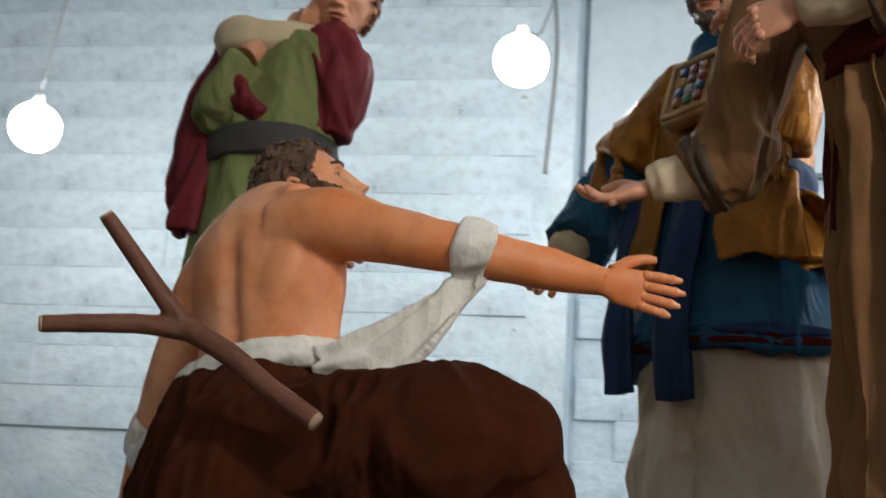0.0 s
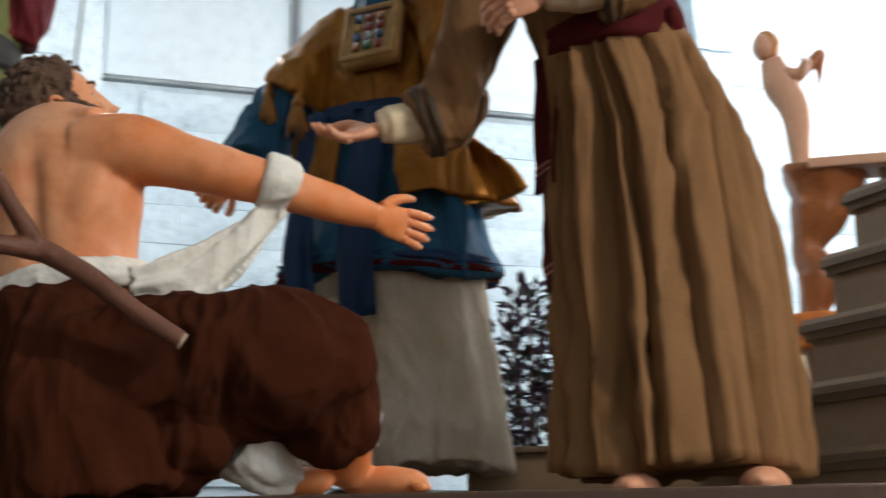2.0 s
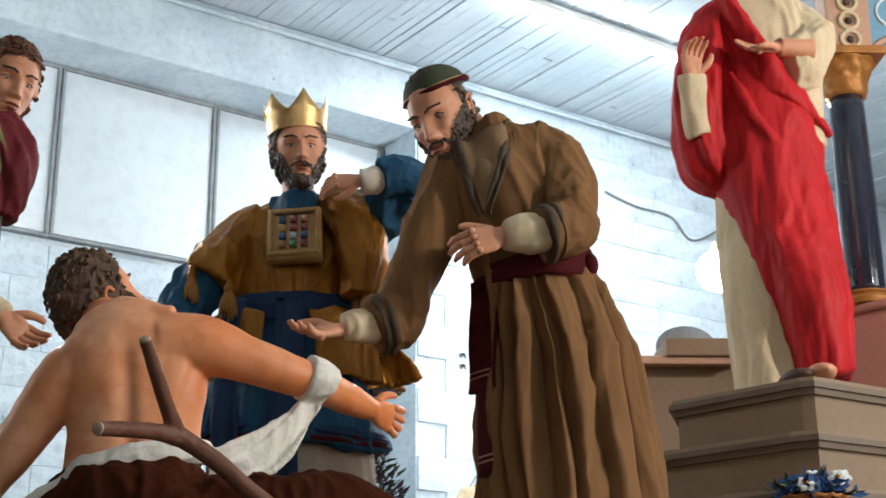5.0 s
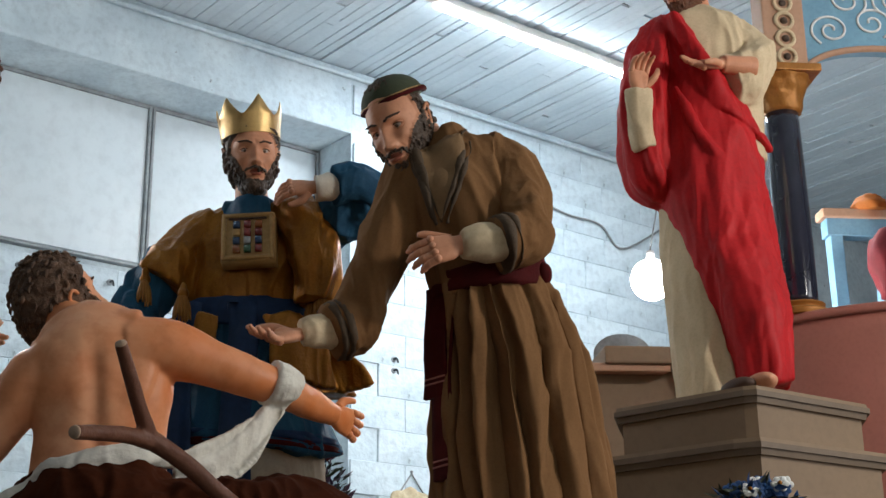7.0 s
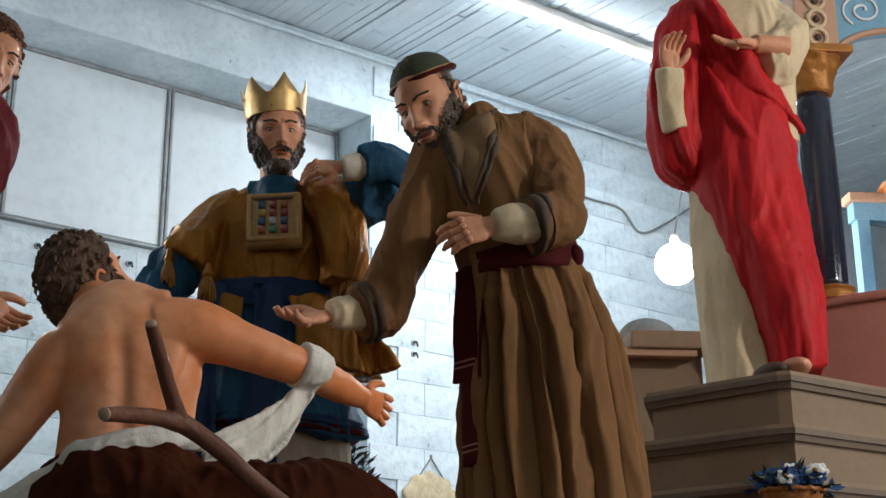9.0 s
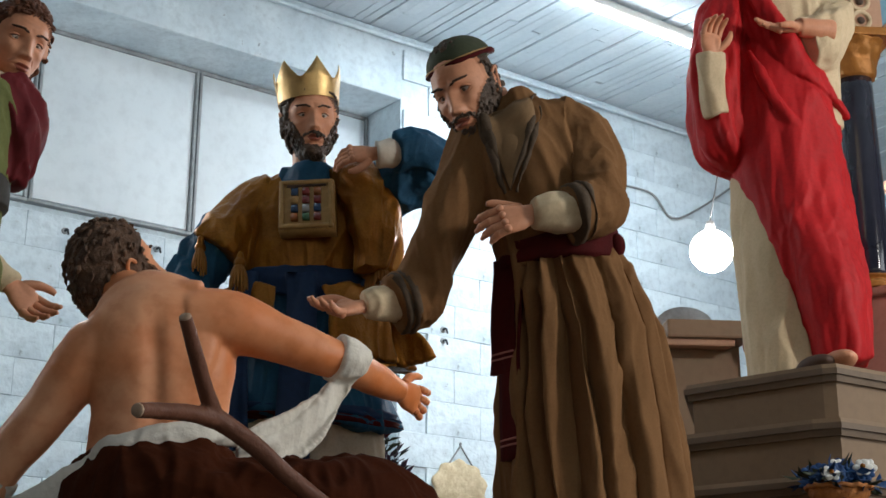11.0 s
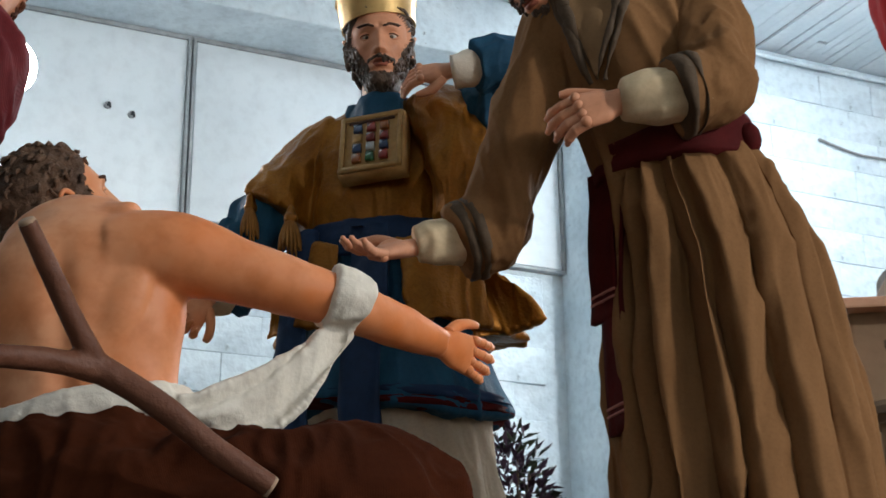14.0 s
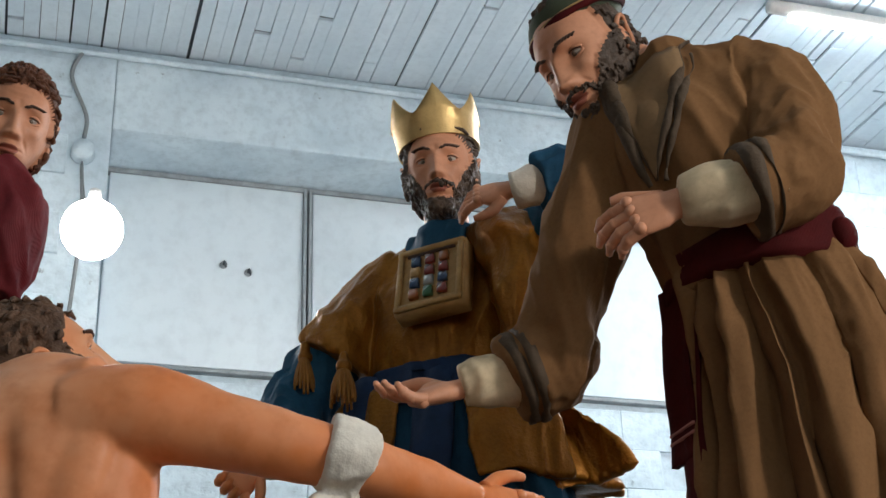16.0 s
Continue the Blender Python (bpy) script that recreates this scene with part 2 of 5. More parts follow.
class Form:
    """Collects tubes, skirts and blobs of one carved figure into one mesh."""

    def __init__(self, *mats):
        self.v, self.f, self.m, self.mats = [], [], [], list(mats)
        self.loose, self.apart = [], False

    def idx(self, name):
        if name not in self.mats:
            self.mats.append(name)
        return self.mats.index(name)

    def grid(self, rings, mat_name, cap=True, closed=True):
        base, n, first = len(self.v), len(rings[0]), len(self.f)
        k = self.idx(mat_name) if isinstance(mat_name, str) else None
        for r in rings:
            self.v.extend(tuple(p) for p in r)
        for i in range(len(rings) - 1):
            for j in range(n if closed else n - 1):
                q = (j + 1) % n
                self.f.append((base + i * n + j, base + i * n + q, base + (i + 1) * n + q, base + (i + 1) * n + j))
                self.m.append(k if k is not None else self.idx(mat_name(i / (len(rings) - 1), j / n)))
        if cap and closed:
            for i, rev in ((0, True), (len(rings) - 1, False)):
                c = len(self.v)
                self.v.append(tuple(np.mean(np.array(rings[i]), axis=0)))
                for j in range(n):
                    a, b = base + i * n + j, base + i * n + (j + 1) % n
                    self.f.append((c, b, a) if rev else (c, a, b))
                    self.m.append(k if k is not None else self.idx(mat_name(float(i > 0), j / n)))
        self.loose += [self.apart or k is None] * (len(self.f) - first)

    def fuse(self, mat_name, voxel=0.005, smoothing=6):
        """Runs all loose pieces of one material together into one smooth skin."""
        k = self.idx(mat_name)
        take = [i for i in range(len(self.f)) if self.m[i] == k and not self.loose[i]]
        if not take:
            return
        used = sorted({v for i in take for v in self.f[i]})
        where = {v: i for i, v in enumerate(used)}
        me = bpy.data.meshes.new("clay")
        me.from_pydata([self.v[v] for v in used], [], [tuple(where[v] for v in self.f[i]) for i in take])
        bm = bmesh.new()
        bm.from_mesh(me)
        bmesh.ops.recalc_face_normals(bm, faces=bm.faces)
        bm.to_mesh(me)
        bm.free()
        ob = new("clay", me)
        r = ob.modifiers.new("r", "REMESH")
        r.mode, r.voxel_size = "VOXEL", voxel
        if smoothing:
            q = ob.modifiers.new("s", "SMOOTH")
            q.factor, q.iterations = 0.5, smoothing
        got = ob.evaluated_get(bpy.context.evaluated_depsgraph_get()).to_mesh()
        nv = [tuple(v.co) for v in got.vertices]
        nf = [tuple(p.vertices) for p in got.polygons]
        bpy.data.objects.remove(ob)
        bpy.data.meshes.remove(me)
        gone = set(take)
        keep = [i for i in range(len(self.f)) if i not in gone]
        base = len(self.v)
        self.v = list(self.v) + nv
        self.f = [self.f[i] for i in keep] + [tuple(base + v for v in f) for f in nf]
        self.m = [self.m[i] for i in keep] + [k] * len(nf)
        self.loose = [self.loose[i] for i in keep] + [True] * len(nf)
        back = {v: i for i, v in enumerate(sorted({v for f in self.f for v in f}))}
        self.v = [self.v[v] for v in sorted(back)]
        self.f = [tuple(back[v] for v in f) for f in self.f]

    def tube(self, pts, radii, mat_name, seg=18, rings=None, side=None, folds=0.0, k=7, phase=0.0, cap=True, rough=0.0):
        """A tube through pts; radii: numbers or (across, deep) pairs; side: the direction of 'across'."""
        P = [Vector(p) for p in pts]
        Rr = [(r, r) if isinstance(r, (int, float)) else r for r in radii]
        n = rings or (len(P) - 1) * 6 + 1
        out, prev = [], None
        for i in range(n):
            s = i / (n - 1) * (len(P) - 1)
            a = min(int(s), len(P) - 2)
            u = s - a
            p0, p1, p2, p3 = P[max(a - 1, 0)], P[a], P[a + 1], P[min(a + 2, len(P) - 1)]
            c = 0.5 * ((2 * p1) + (p2 - p0) * u + (2 * p0 - 5 * p1 + 4 * p2 - p3) * u * u + (3 * p1 - p0 - 3 * p2 + p3) * u ** 3)
            d = 0.5 * ((p2 - p0) + 2 * (2 * p0 - 5 * p1 + 4 * p2 - p3) * u + 3 * (3 * p1 - p0 - 3 * p2 + p3) * u * u)
            d = d.normalized() if d.length > 1e-9 else (p2 - p1).normalized()
            e = u * u * (3 - 2 * u)
            ra, rb = (Rr[a][q] * (1 - e) + Rr[a + 1][q] * e for q in (0, 1))
            x = Vector(side) if side is not None else (prev if prev is not None else (Vector((0, 0, 1)) if abs(d.z) < 0.9 else Vector((1, 0, 0))))
            x = (x - d * x.dot(d)).normalized()
            prev = x
            y = d.cross(x)
            ring = []
            for j in range(seg):
                th = 2 * math.pi * j / seg
                g = 1 + folds * (math.sin(k * th + phase + 2.2 * s) + 0.6 * math.sin((2 * k + 1) * th - phase * 2 + 3.1 * s))
                if rough:
                    g += rough * noise.noise(Vector((c.x * 30 + 7 * math.cos(th), c.y * 30 + 7 * math.sin(th), c.z * 30 + phase)))
                ring.append(c + x * (ra * g * math.cos(th)) + y * (rb * g * math.sin(th)))
            out.append(ring)
        self.grid(out, mat_name, cap)

    def skirt(self, levels, mat_name, folds=(0.02, 0.10), k=9, seed=1, seg=120, rings=44, sharp=1.4, wave=0.01, cap=True, flats=0.0):
        """A hanging cloth: levels (x, y, z, rx, ry) from the top down, with folds that deepen towards the hem."""
        rnd = random.Random(seed)
        terms = [(rnd.choice((k - 2, k - 1, k, k + 1, k + 3, 2 * k - 1)), rnd.uniform(0, 6.28), rnd.uniform(0.5, 1.0), rnd.uniform(-0.5, 0.5)) for _ in range(3)]
        out = []
        L = levels
        for i in range(rings):
            s = i / (rings - 1) * (len(L) - 1)
            a = min(int(s), len(L) - 2)
            u = s - a
            u2 = u * u * (3 - 2 * u) * 0.4 + u * 0.6
            c = [L[a][q] * (1 - u2) + L[a + 1][q] * u2 for q in range(5)]
            g = i / (rings - 1)
            amp = folds[0] * (1 - g) + folds[1] * g
            ring = []
            for j in range(seg):
                th = 2 * math.pi * j / seg
                w = 0.0
                for kk, ph, am, tw in terms:
                    v = abs(math.sin(kk * th / 2 + ph + tw * g * 2))
                    w += am * (v ** (0.75 / sharp) - 0.62) * 1.7
                w *= amp / 1.5
                w += 0.6 * amp * noise.noise(Vector((math.cos(th) * 2.1 + seed, math.sin(th) * 2.1, g * 4)))
                dz = wave * math.sin(3 * th + seed) * g
                ring.append((c[0] + c[3] * (1 + w) * math.cos(th), c[1] + c[4] * (1 + w) * math.sin(th), c[2] + dz))
            out.append(ring)
        self.grid(out, mat_name, cap)

    def pleats(self, levels, mat_name, n=16, amp=(0.006, 0.034), seed=1, seg=340, rings=90, wave=0.012):
        """A gathered skirt with uneven knife pleats that start at the waist or lower down."""
        rnd = random.Random(seed)
        wd = [rnd.uniform(0.55, 1.5) for _ in range(n)]
        cuts = [0.0]
        for q in wd:
            cuts.append(cuts[-1] + q * 2 * math.pi / sum(wd))
        own = [(rnd.uniform(-0.15, 0.3), rnd.uniform(0.5, 1.25), rnd.choice((0.22, 0.3, 0.68, 0.78))) for _ in range(n)]
        L, out = levels, []
        for i in range(rings):
            g = i / (rings - 1)
            s = g * (len(L) - 1)
            a = min(int(s), len(L) - 2)
            u = s - a
            c = [L[a][q] * (1 - u) + L[a + 1][q] * u for q in range(5)]
            ring = []
            for j in range(seg):
                th = 2 * math.pi * j / seg
                t2 = (th + 0.16 * noise.noise(Vector((math.cos(th) * 1.6 + seed, math.sin(th) * 1.6, g * 1.7))) + 0.03 * noise.noise(Vector((th * 3, g * 9, seed)))) % (2 * math.pi)
                k = next(q for q in range(n) if t2 <= cuts[q + 1] + 1e-9)
                v = (t2 - cuts[k]) / (cuts[k + 1] - cuts[k])
                st, am, sk = own[k]
                v = v / sk if v < sk else (1 - v) / (1 - sk)
                grow = max(0.0, min(1.0, (g - st) / 0.55))
                off = (amp[0] + amp[1] * grow) * am * (v ** 0.85 - 0.55)
                ring.append((c[0] + (c[3] + off) * math.cos(th), c[1] + (c[4] + off) * math.sin(th), c[2] + wave * math.sin(3 * th + seed) * g))
            out.append(ring)
        self.grid(out, mat_name)

    def snap(self, mat_name, pts, lift=0.004):
        """Lays points on the surface of one material."""
        k = self.idx(mat_name)
        tree = BVHTree.FromPolygons([Vector(v) for v in self.v], [f for f, q in zip(self.f, self.m) if q == k])
        out = []
        for p in pts:
            co, nr, _, _ = tree.find_nearest(Vector(p))
            d = Vector(p) - co
            nr = nr if nr.dot(d) >= 0 or d.length < 0.03 else -nr
            out.append(co + nr * lift)
        return out

    def blob(self, c, r, mat_name, m=None, seg=20, rings=14, fn=None, pick=None):
        """An ellipsoid, turned by m; fn(direction) scales the radius, pick(direction) names the material."""
        m = m or Matrix.Identity(3)
        out = []
        for i in range(rings + 1):
            ph = math.pi * (0.02 + 0.96 * i / rings)
            ring = []
            for j in range(seg):
                th = 2 * math.pi * j / seg
                d = Vector((math.sin(ph) * math.cos(th), math.sin(ph) * math.sin(th), math.cos(ph)))
                g = fn(d) if fn else 1.0
                ring.append(Vector(c) + m @ Vector((d.x * r[0] * g, d.y * r[1] * g, d.z * r[2] * g)))
            out.append(ring)
        if pick:
            def choose(u, w):
                ph, th = math.pi * (0.02 + 0.96 * (u + 0.5 / rings)), 2 * math.pi * (w + 0.5 / seg)
                return pick(Vector((math.sin(ph) * math.cos(th), math.sin(ph) * math.sin(th), math.cos(ph))))
            self.grid(out, choose)
        else:
            self.grid(out, mat_name)

    def sheet(self, rows, mat_name, thick=0.006):
        """A cloth strip with thickness from rows of points."""
        n = len(rows[0])
        R = [[Vector(p) for p in r] for r in rows]
        out = []
        for i, r in enumerate(R):
            d = (r[-1] - r[0]).normalized()
            t = (R[min(i + 1, len(R) - 1)][0] - R[max(i - 1, 0)][0]).normalized()
            nrm = d.cross(t).normalized() * thick
            out.append([p + nrm for p in r] + [p - nrm for p in reversed(r)])
        self.grid(out, mat_name)

    def done(self, name, label, category="", group="", relief=0.0):
        me = bpy.data.meshes.new(name)
        me.from_pydata(self.v, [], self.f)
        for m in self.mats:
            me.materials.append(M[m])
        me.polygons.foreach_set("material_index", self.m)
        bm = bmesh.new()
        bm.from_mesh(me)
        bmesh.ops.recalc_face_normals(bm, faces=bm.faces)
        if relief:
            bm.normal_update()
            moves = []
            for v in bm.verts:
                nm = self.mats[v.link_faces[0].material_index] if v.link_faces else ""
                p = v.co
                if nm in CLOTH:
                    w = Vector((p.x * 9 + 3, p.y * 9, p.z * 3.2))
                    q = w + 0.8 * noise.noise_vector(w * 0.6)
                    a = (0.7 - 2.2 * abs(noise.noise(q))) * 0.016 + (0.7 - 2.2 * abs(noise.noise(q * 2.1 + Vector((5, 2, 1))))) * 0.0075 + (0.7 - 2.2 * abs(noise.noise(q * 4.7))) * 0.002
                    a *= relief * {"rag": 0.4, "navy": 0.5, "sash": 0.4, "tan": 0.85, "browntrim": 1.0, "cream": 0.6, "blue": 0.8, "goldcloth": 0.7, "red": 0.75}.get(nm, 1.0)
                    moves.append((v, a))
                elif nm in CURLS:
                    moves.append((v, 0.0045 * noise.noise(p * 55) + 0.003 * noise.noise(p * 120)))
                elif nm in ("skin", "skin2"):
                    moves.append((v, 0.0016 * noise.noise(p * 26)))
            for v, a in moves:
                v.co += v.normal * a
        bm.to_mesh(me)
        bm.free()
        o = finish(new(name, me))
        return tagged(o, label, category, group)


def axes(fwd, up=(0, 0, 1), roll=0.0):
    """A turn whose y axis is fwd and whose z axis is near up."""
    y = Vector(fwd).normalized()
    x = y.cross(Vector(up)).normalized()
    z = x.cross(y)
    m = Matrix((x, y, z)).transposed()
    return m @ Matrix.Rotation(radians(roll), 3, "Y")


def bell(d, c, w):
    return math.exp(-sum(((d[i] - c[i]) / w[i]) ** 2 for i in range(3)))


def head(F, c, fwd, up=(0, 0, 1), roll=0.0, skin="skin", hair="hair", beard=True, size=1.0, long=0.35, seed=3, line=0.071, bush=1.0):
    """A carved head: skull, brow, nose, cheeks, lips, lids and ears, with locks of hair and beard."""
    m = axes(fwd, up, roll)
    c = Vector(c)
    rnd = random.Random(seed)
    F.apart = True

    def at(p):
        return c + m @ (Vector(p) * size)

    def g2(x, z, cx, cz, sx, sz):
        return math.exp(-((x - cx) / sx) ** 2 - ((z - cz) / sz) ** 2)

    def soft(v):
        v = max(0.0, min(1.0, v))
        return v * v * (3 - 2 * v)

    def surf(d):
        x, y, z = d.x * 0.074, d.y * 0.096, d.z * 0.122
        low = soft((-0.02 - z) / 0.10)
        x *= 1 - 0.16 * low + 0.03 * soft((z - 0.02) / 0.05)
        if y < 0:
            y *= 1.06 - 0.45 * low
        else:
            f = soft(d.y / 0.5)
            a = abs(x)
            k = 0.032 * soft((-z - 0.02) / 0.085) + 0.004 * g2(0, z, 0, 0.05, 1, 0.03)
            k += 0.010 * g2(x, z, 0, -0.108, 0.024, 0.016) + 0.008 * g2(x, z, 0, -0.068, 0.030, 0.022)
            t = max(0.0, min(1.0, (0.016 - z) / 0.056))
            if -0.055 < z < 0.03:
                edge = soft((z + 0.052) / 0.010) * soft((0.030 - z) / 0.016)
                k += edge * (0.006 + 0.021 * t ** 1.3) * math.exp(-(x / (0.0085 + 0.0055 * t)) ** 2)
            k += 0.008 * g2(a, z, 0.0135, -0.041, 0.006, 0.007)
            k -= 0.013 * g2(a, z, 0.030, 0.001, 0.015, 0.011)
            k += 0.007 * g2(a, z, 0.030, 0.023, 0.022, 0.008) - 0.004 * g2(x, z, 0, 0.022, 0.006, 0.010)
            k += 0.008 * g2(a, z, 0.046, -0.026, 0.017, 0.015) - 0.008 * g2(a, z, 0.042, -0.062, 0.014, 0.020)
            k -= 0.004 * g2(a - 0.45 * (-0.045 - z), z, 0.024, -0.055, 0.004, 0.014)
            k += 0.005 * g2(x, z, 0, -0.0645, 0.019, 0.0045) - 0.007 * g2(x, z, 0, -0.0705, 0.020, 0.0028) + 0.006 * g2(x, z, 0, -0.078, 0.015, 0.005) - 0.004 * g2(x, z, 0, -0.088, 0.016, 0.006)
            for q in (0.042, 0.053):
                k -= 0.0016 * math.exp(-((z - q - 6 * x * x) / 0.0024) ** 2) * math.exp(-(x / 0.035) ** 4)
            y += f * k
        return Vector((x, y, z))

    def is_hair(p):
        a, w = abs(p.x), 0.006 * noise.noise(p * 90 + Vector((seed, 0, 0)))
        if p.y > 0.034:
            return p.z > line + w - 26 * max(0.0, a - 0.028) ** 2 * (line < 0.08)
        if p.y > 0.004:
            return p.z > -0.012 + w and a > 0.045 and (p.y < 0.020 or line < 0.08) or p.z > line - 0.01
        return p.z > -0.060 - 0.05 * long + w

    def is_beard(p):
        if not beard or p.y < 0.0:
            return False
        a, w = abs(p.x), 0.004 * noise.noise(p * 110 + Vector((0, seed, 0)))
        z = p.z + w
        return z < -0.088 or (a > 0.028 and z < -0.078 + (a - 0.028) * 1.9) or abs(z + 0.0555 + 0.35 * max(0.0, a - 0.010)) < 0.0048 and a < 0.032

    R, N = 112, 132
    loc, tag = [], []
    for i in range(R):
        v = math.pi * (0.008 + 0.984 * i / (R - 1))
        ph = v - 0.26 * math.sin(2 * (v - 1.95)) + 0.26 * math.sin(-3.9)
        row, names = [], []
        for j in range(N):
            a = 2 * math.pi * j / N - math.pi
            th = math.pi / 2 + a - 0.45 * math.sin(a)
            d = Vector((math.sin(ph) * math.cos(th), math.sin(ph) * math.sin(th), math.cos(ph)))
            p = surf(d)
            nm = skin
            q = p * 48 + Vector((seed, 0, 0))
            if is_hair(p):
                nm = hair
                p += d * (0.009 * bush + 0.004 * noise.noise(q) + 0.003 * noise.noise(q * 2.3))
            elif is_beard(p):
                nm = hair
                p += d * (0.004 + 0.003 * noise.noise(q * 1.7) + 0.016 * bush * soft((-0.085 - p.z) / 0.03))
            elif abs(p.x) < 0.021 - 0.9 * abs(p.z + 0.0715) and -0.082 < p.z < -0.0625 and p.y > 0:
                nm = "lip"
            row.append(p)
            names.append(nm)
        loc.append(row)
        tag.append(names)
    F.grid([[at(p) for p in r] for r in loc], lambda u, w: tag[round(u * (R - 1))][round(w * N) % N])
    # locks of hair and beard
    spots = [(i, j) for i in range(2, R - 2) for j in range(N) if tag[i][j] == hair]
    rnd.shuffle(spots)
    for i, j in spots[:430]:
        p = loc[i][j]
        n = Vector((p.x, p.y * 0.7, p.z * 0.6)).normalized()
        face = p.y > 0.01 and p.z < 0.02
        flow = Vector((p.x * 2, 0.15, -1)) if face else Vector((p.x * 3, -0.75 if p.z > 0.0 else -0.1, -0.9 + 0.5 * (p.z > 0.09)))
        flow += 0.55 * noise.noise_vector(p * 38 + Vector((seed, 3, 0)))
        flow = (flow - n * flow.dot(n)).normalized()
        side = n.cross(flow)
        ln = bush * (0.012 if face else 0.022) * rnd.uniform(0.7, 1.3) + (0.010 if p.z < -0.10 and face else 0)
        cu = rnd.uniform(-0.006, 0.006)
        r = (0.0030 if face else 0.0046) * rnd.uniform(0.8, 1.2)
        F.tube([at(p - n * 0.004), at(p + n * 0.003 + flow * ln * 0.4 + side * cu), at(p + n * 0.001 + flow * ln - side * cu)], [r * size, r * 1.05 * size, r * 0.25 * size], hair, 6, 6)
    # eyes, lids and brows
    for sg in (-1, 1):
        e = min((p for r in loc for p in r if p.y > 0), key=lambda p: (p.x - sg * 0.030) ** 2 + (p.z - 0.002) ** 2)
        y0 = e.y - 0.0075
        F.blob(at((sg * 0.030, y0, 0.002)), (0.0135 * size, 0.0122 * size, 0.0105 * size), "eyewhite", m, 16, 12)
        F.blob(at((sg * 0.030, y0 + 0.0085, 0.000)), (0.0055 * size, 0.0045 * size, 0.0055 * size), "eye", m, 12, 8)
        lid = lambda z0, b, r, mt, dy: F.tube([at((sg * 0.030 + q * 0.0165, y0 + 0.0125 - 0.0075 * q * q + dy, z0 + b * (1 - q * q))) for q in (-1, -0.5, 0, 0.5, 1)], [r * 0.6 * size, r * size, r * size, r * size, r * 0.6 * size], mt, 8, 17)
        lid(0.0030, 0.0062, 0.0040, skin, -0.0010)
        lid(0.0018, 0.0045, 0.0013, "facedark", 0.0018)
        lid(-0.0020, -0.0058, 0.0028, skin, -0.0010)
        for q in range(9):
            a = 0.013 + 0.0042 * q
            z = 0.021 + 0.006 * math.sin(q / 8 * 2.4)
            b = min((p for r in loc for p in r if p.y > 0), key=lambda p: (p.x - sg * a) ** 2 + (p.z - z) ** 2)
            F.tube([at(b + Vector((-sg * 0.003, 0.0002, -0.002))), at(b + Vector((sg * 0.002, 0.0018, 0.001))), at(b + Vector((sg * 0.008, 0.0005, 0.0015)))], [0.0016 * size, 0.0028 * size, 0.0008 * size], "facedark", 6, 5)
        rim = [at((sg * (0.074 + 0.010 * math.sin(max(0.0, a)) ** 2 + 0.004), -0.006 - 0.016 * math.cos(a - 0.35), -0.004 + 0.029 * math.sin(a))) for a in [-1.7 + 4.3 * q / 10 for q in range(11)]]
        F.tube(rim, [0.0046 * size] * 11, skin, 8, 31)
        F.blob(at((sg * 0.074, -0.006, -0.004)), (0.006 * size, 0.014 * size, 0.026 * size), skin, m, 14, 10)
        F.blob(at((sg * 0.077, 0.001, -0.031)), (0.006 * size, 0.008 * size, 0.009 * size), skin, m, 10, 8)
    F.apart = False
    return m


def hand_shape(F, wrist, tip, palm, skin="skin", size=1.0, curl=0.35, spread=0.10, thumb=1):
    """A carved bony hand from wrist towards tip; palm: the way that it faces."""
    w, t = Vector(wrist), Vector(tip)
    y = (t - w).normalized()
    z = Vector(palm)
    z = (z - y * z.dot(y)).normalized()
    x = y.cross(z)
    L = max((t - w).length, 0.165 * size)
    F.tube([w - y * 0.03, w + y * L * 0.08, w + y * L * 0.25, w + y * L * 0.42, w + y * L * 0.50], [(0.025 * size, 0.019 * size), (0.027 * size, 0.018 * size), (0.037 * size, 0.0175 * size), (0.040 * size, 0.0145 * size), (0.037 * size, 0.010 * size)], skin, 20, 26, side=x)
    F.blob(w + y * L * 0.24 - x * (0.020 * thumb * size) + z * 0.008, (0.018 * size, 0.030 * size, 0.014 * size), skin, Matrix((x, y, z)).transposed(), 14, 10)
    F.apart = True
    for i, (o, ln) in enumerate(((-0.0295, 0.42), (-0.0100, 0.49), (0.0100, 0.46), (0.0285, 0.37))):
        o, ln = (o, ln) if thumb > 0 else (-o, ln)
        b = w + y * L * 0.45 + x * (o * size)
        d = (y + x * (o / 0.029 * spread)).normalized()
        c = curl * (1 + 0.14 * i)
        pts, ang = [b], 0.10
        for k, q in enumerate((0.46, 0.31, 0.23)):
            ang += c * (0.55, 0.95, 0.75)[k]
            pts.append(pts[-1] + (d * math.cos(ang) + z * math.sin(ang)) * (L * ln * q))
        F.blob(b + y * 0.006 - z * 0.005 * size, (0.0105 * size,) * 3, skin, None, 10, 8)
        F.tube(pts, [0.0100 * size, 0.0094 * size, 0.0084 * size, 0.0052 * size], skin, 12, 22)
        F.blob(pts[-1], (0.0062 * size,) * 3, skin, None, 8, 6)
        for p in pts[1:3]:
            F.blob(p - z * 0.001, (0.0100 * size,) * 3, skin, None, 8, 6)
    s = thumb
    b = w + y * L * 0.16 - x * (0.024 * s * size) + z * 0.006
    F.tube([b, b + y * L * 0.15 - x * (0.022 * s * size) + z * 0.012, b + y * L * 0.30 - x * (0.036 * s * size) + z * 0.014, b + y * L * 0.42 - x * (0.040 * s * size) + z * 0.014], [0.014 * size, 0.0125 * size, 0.0105 * size, 0.0068 * size], skin, 12, 20)
    F.apart = False


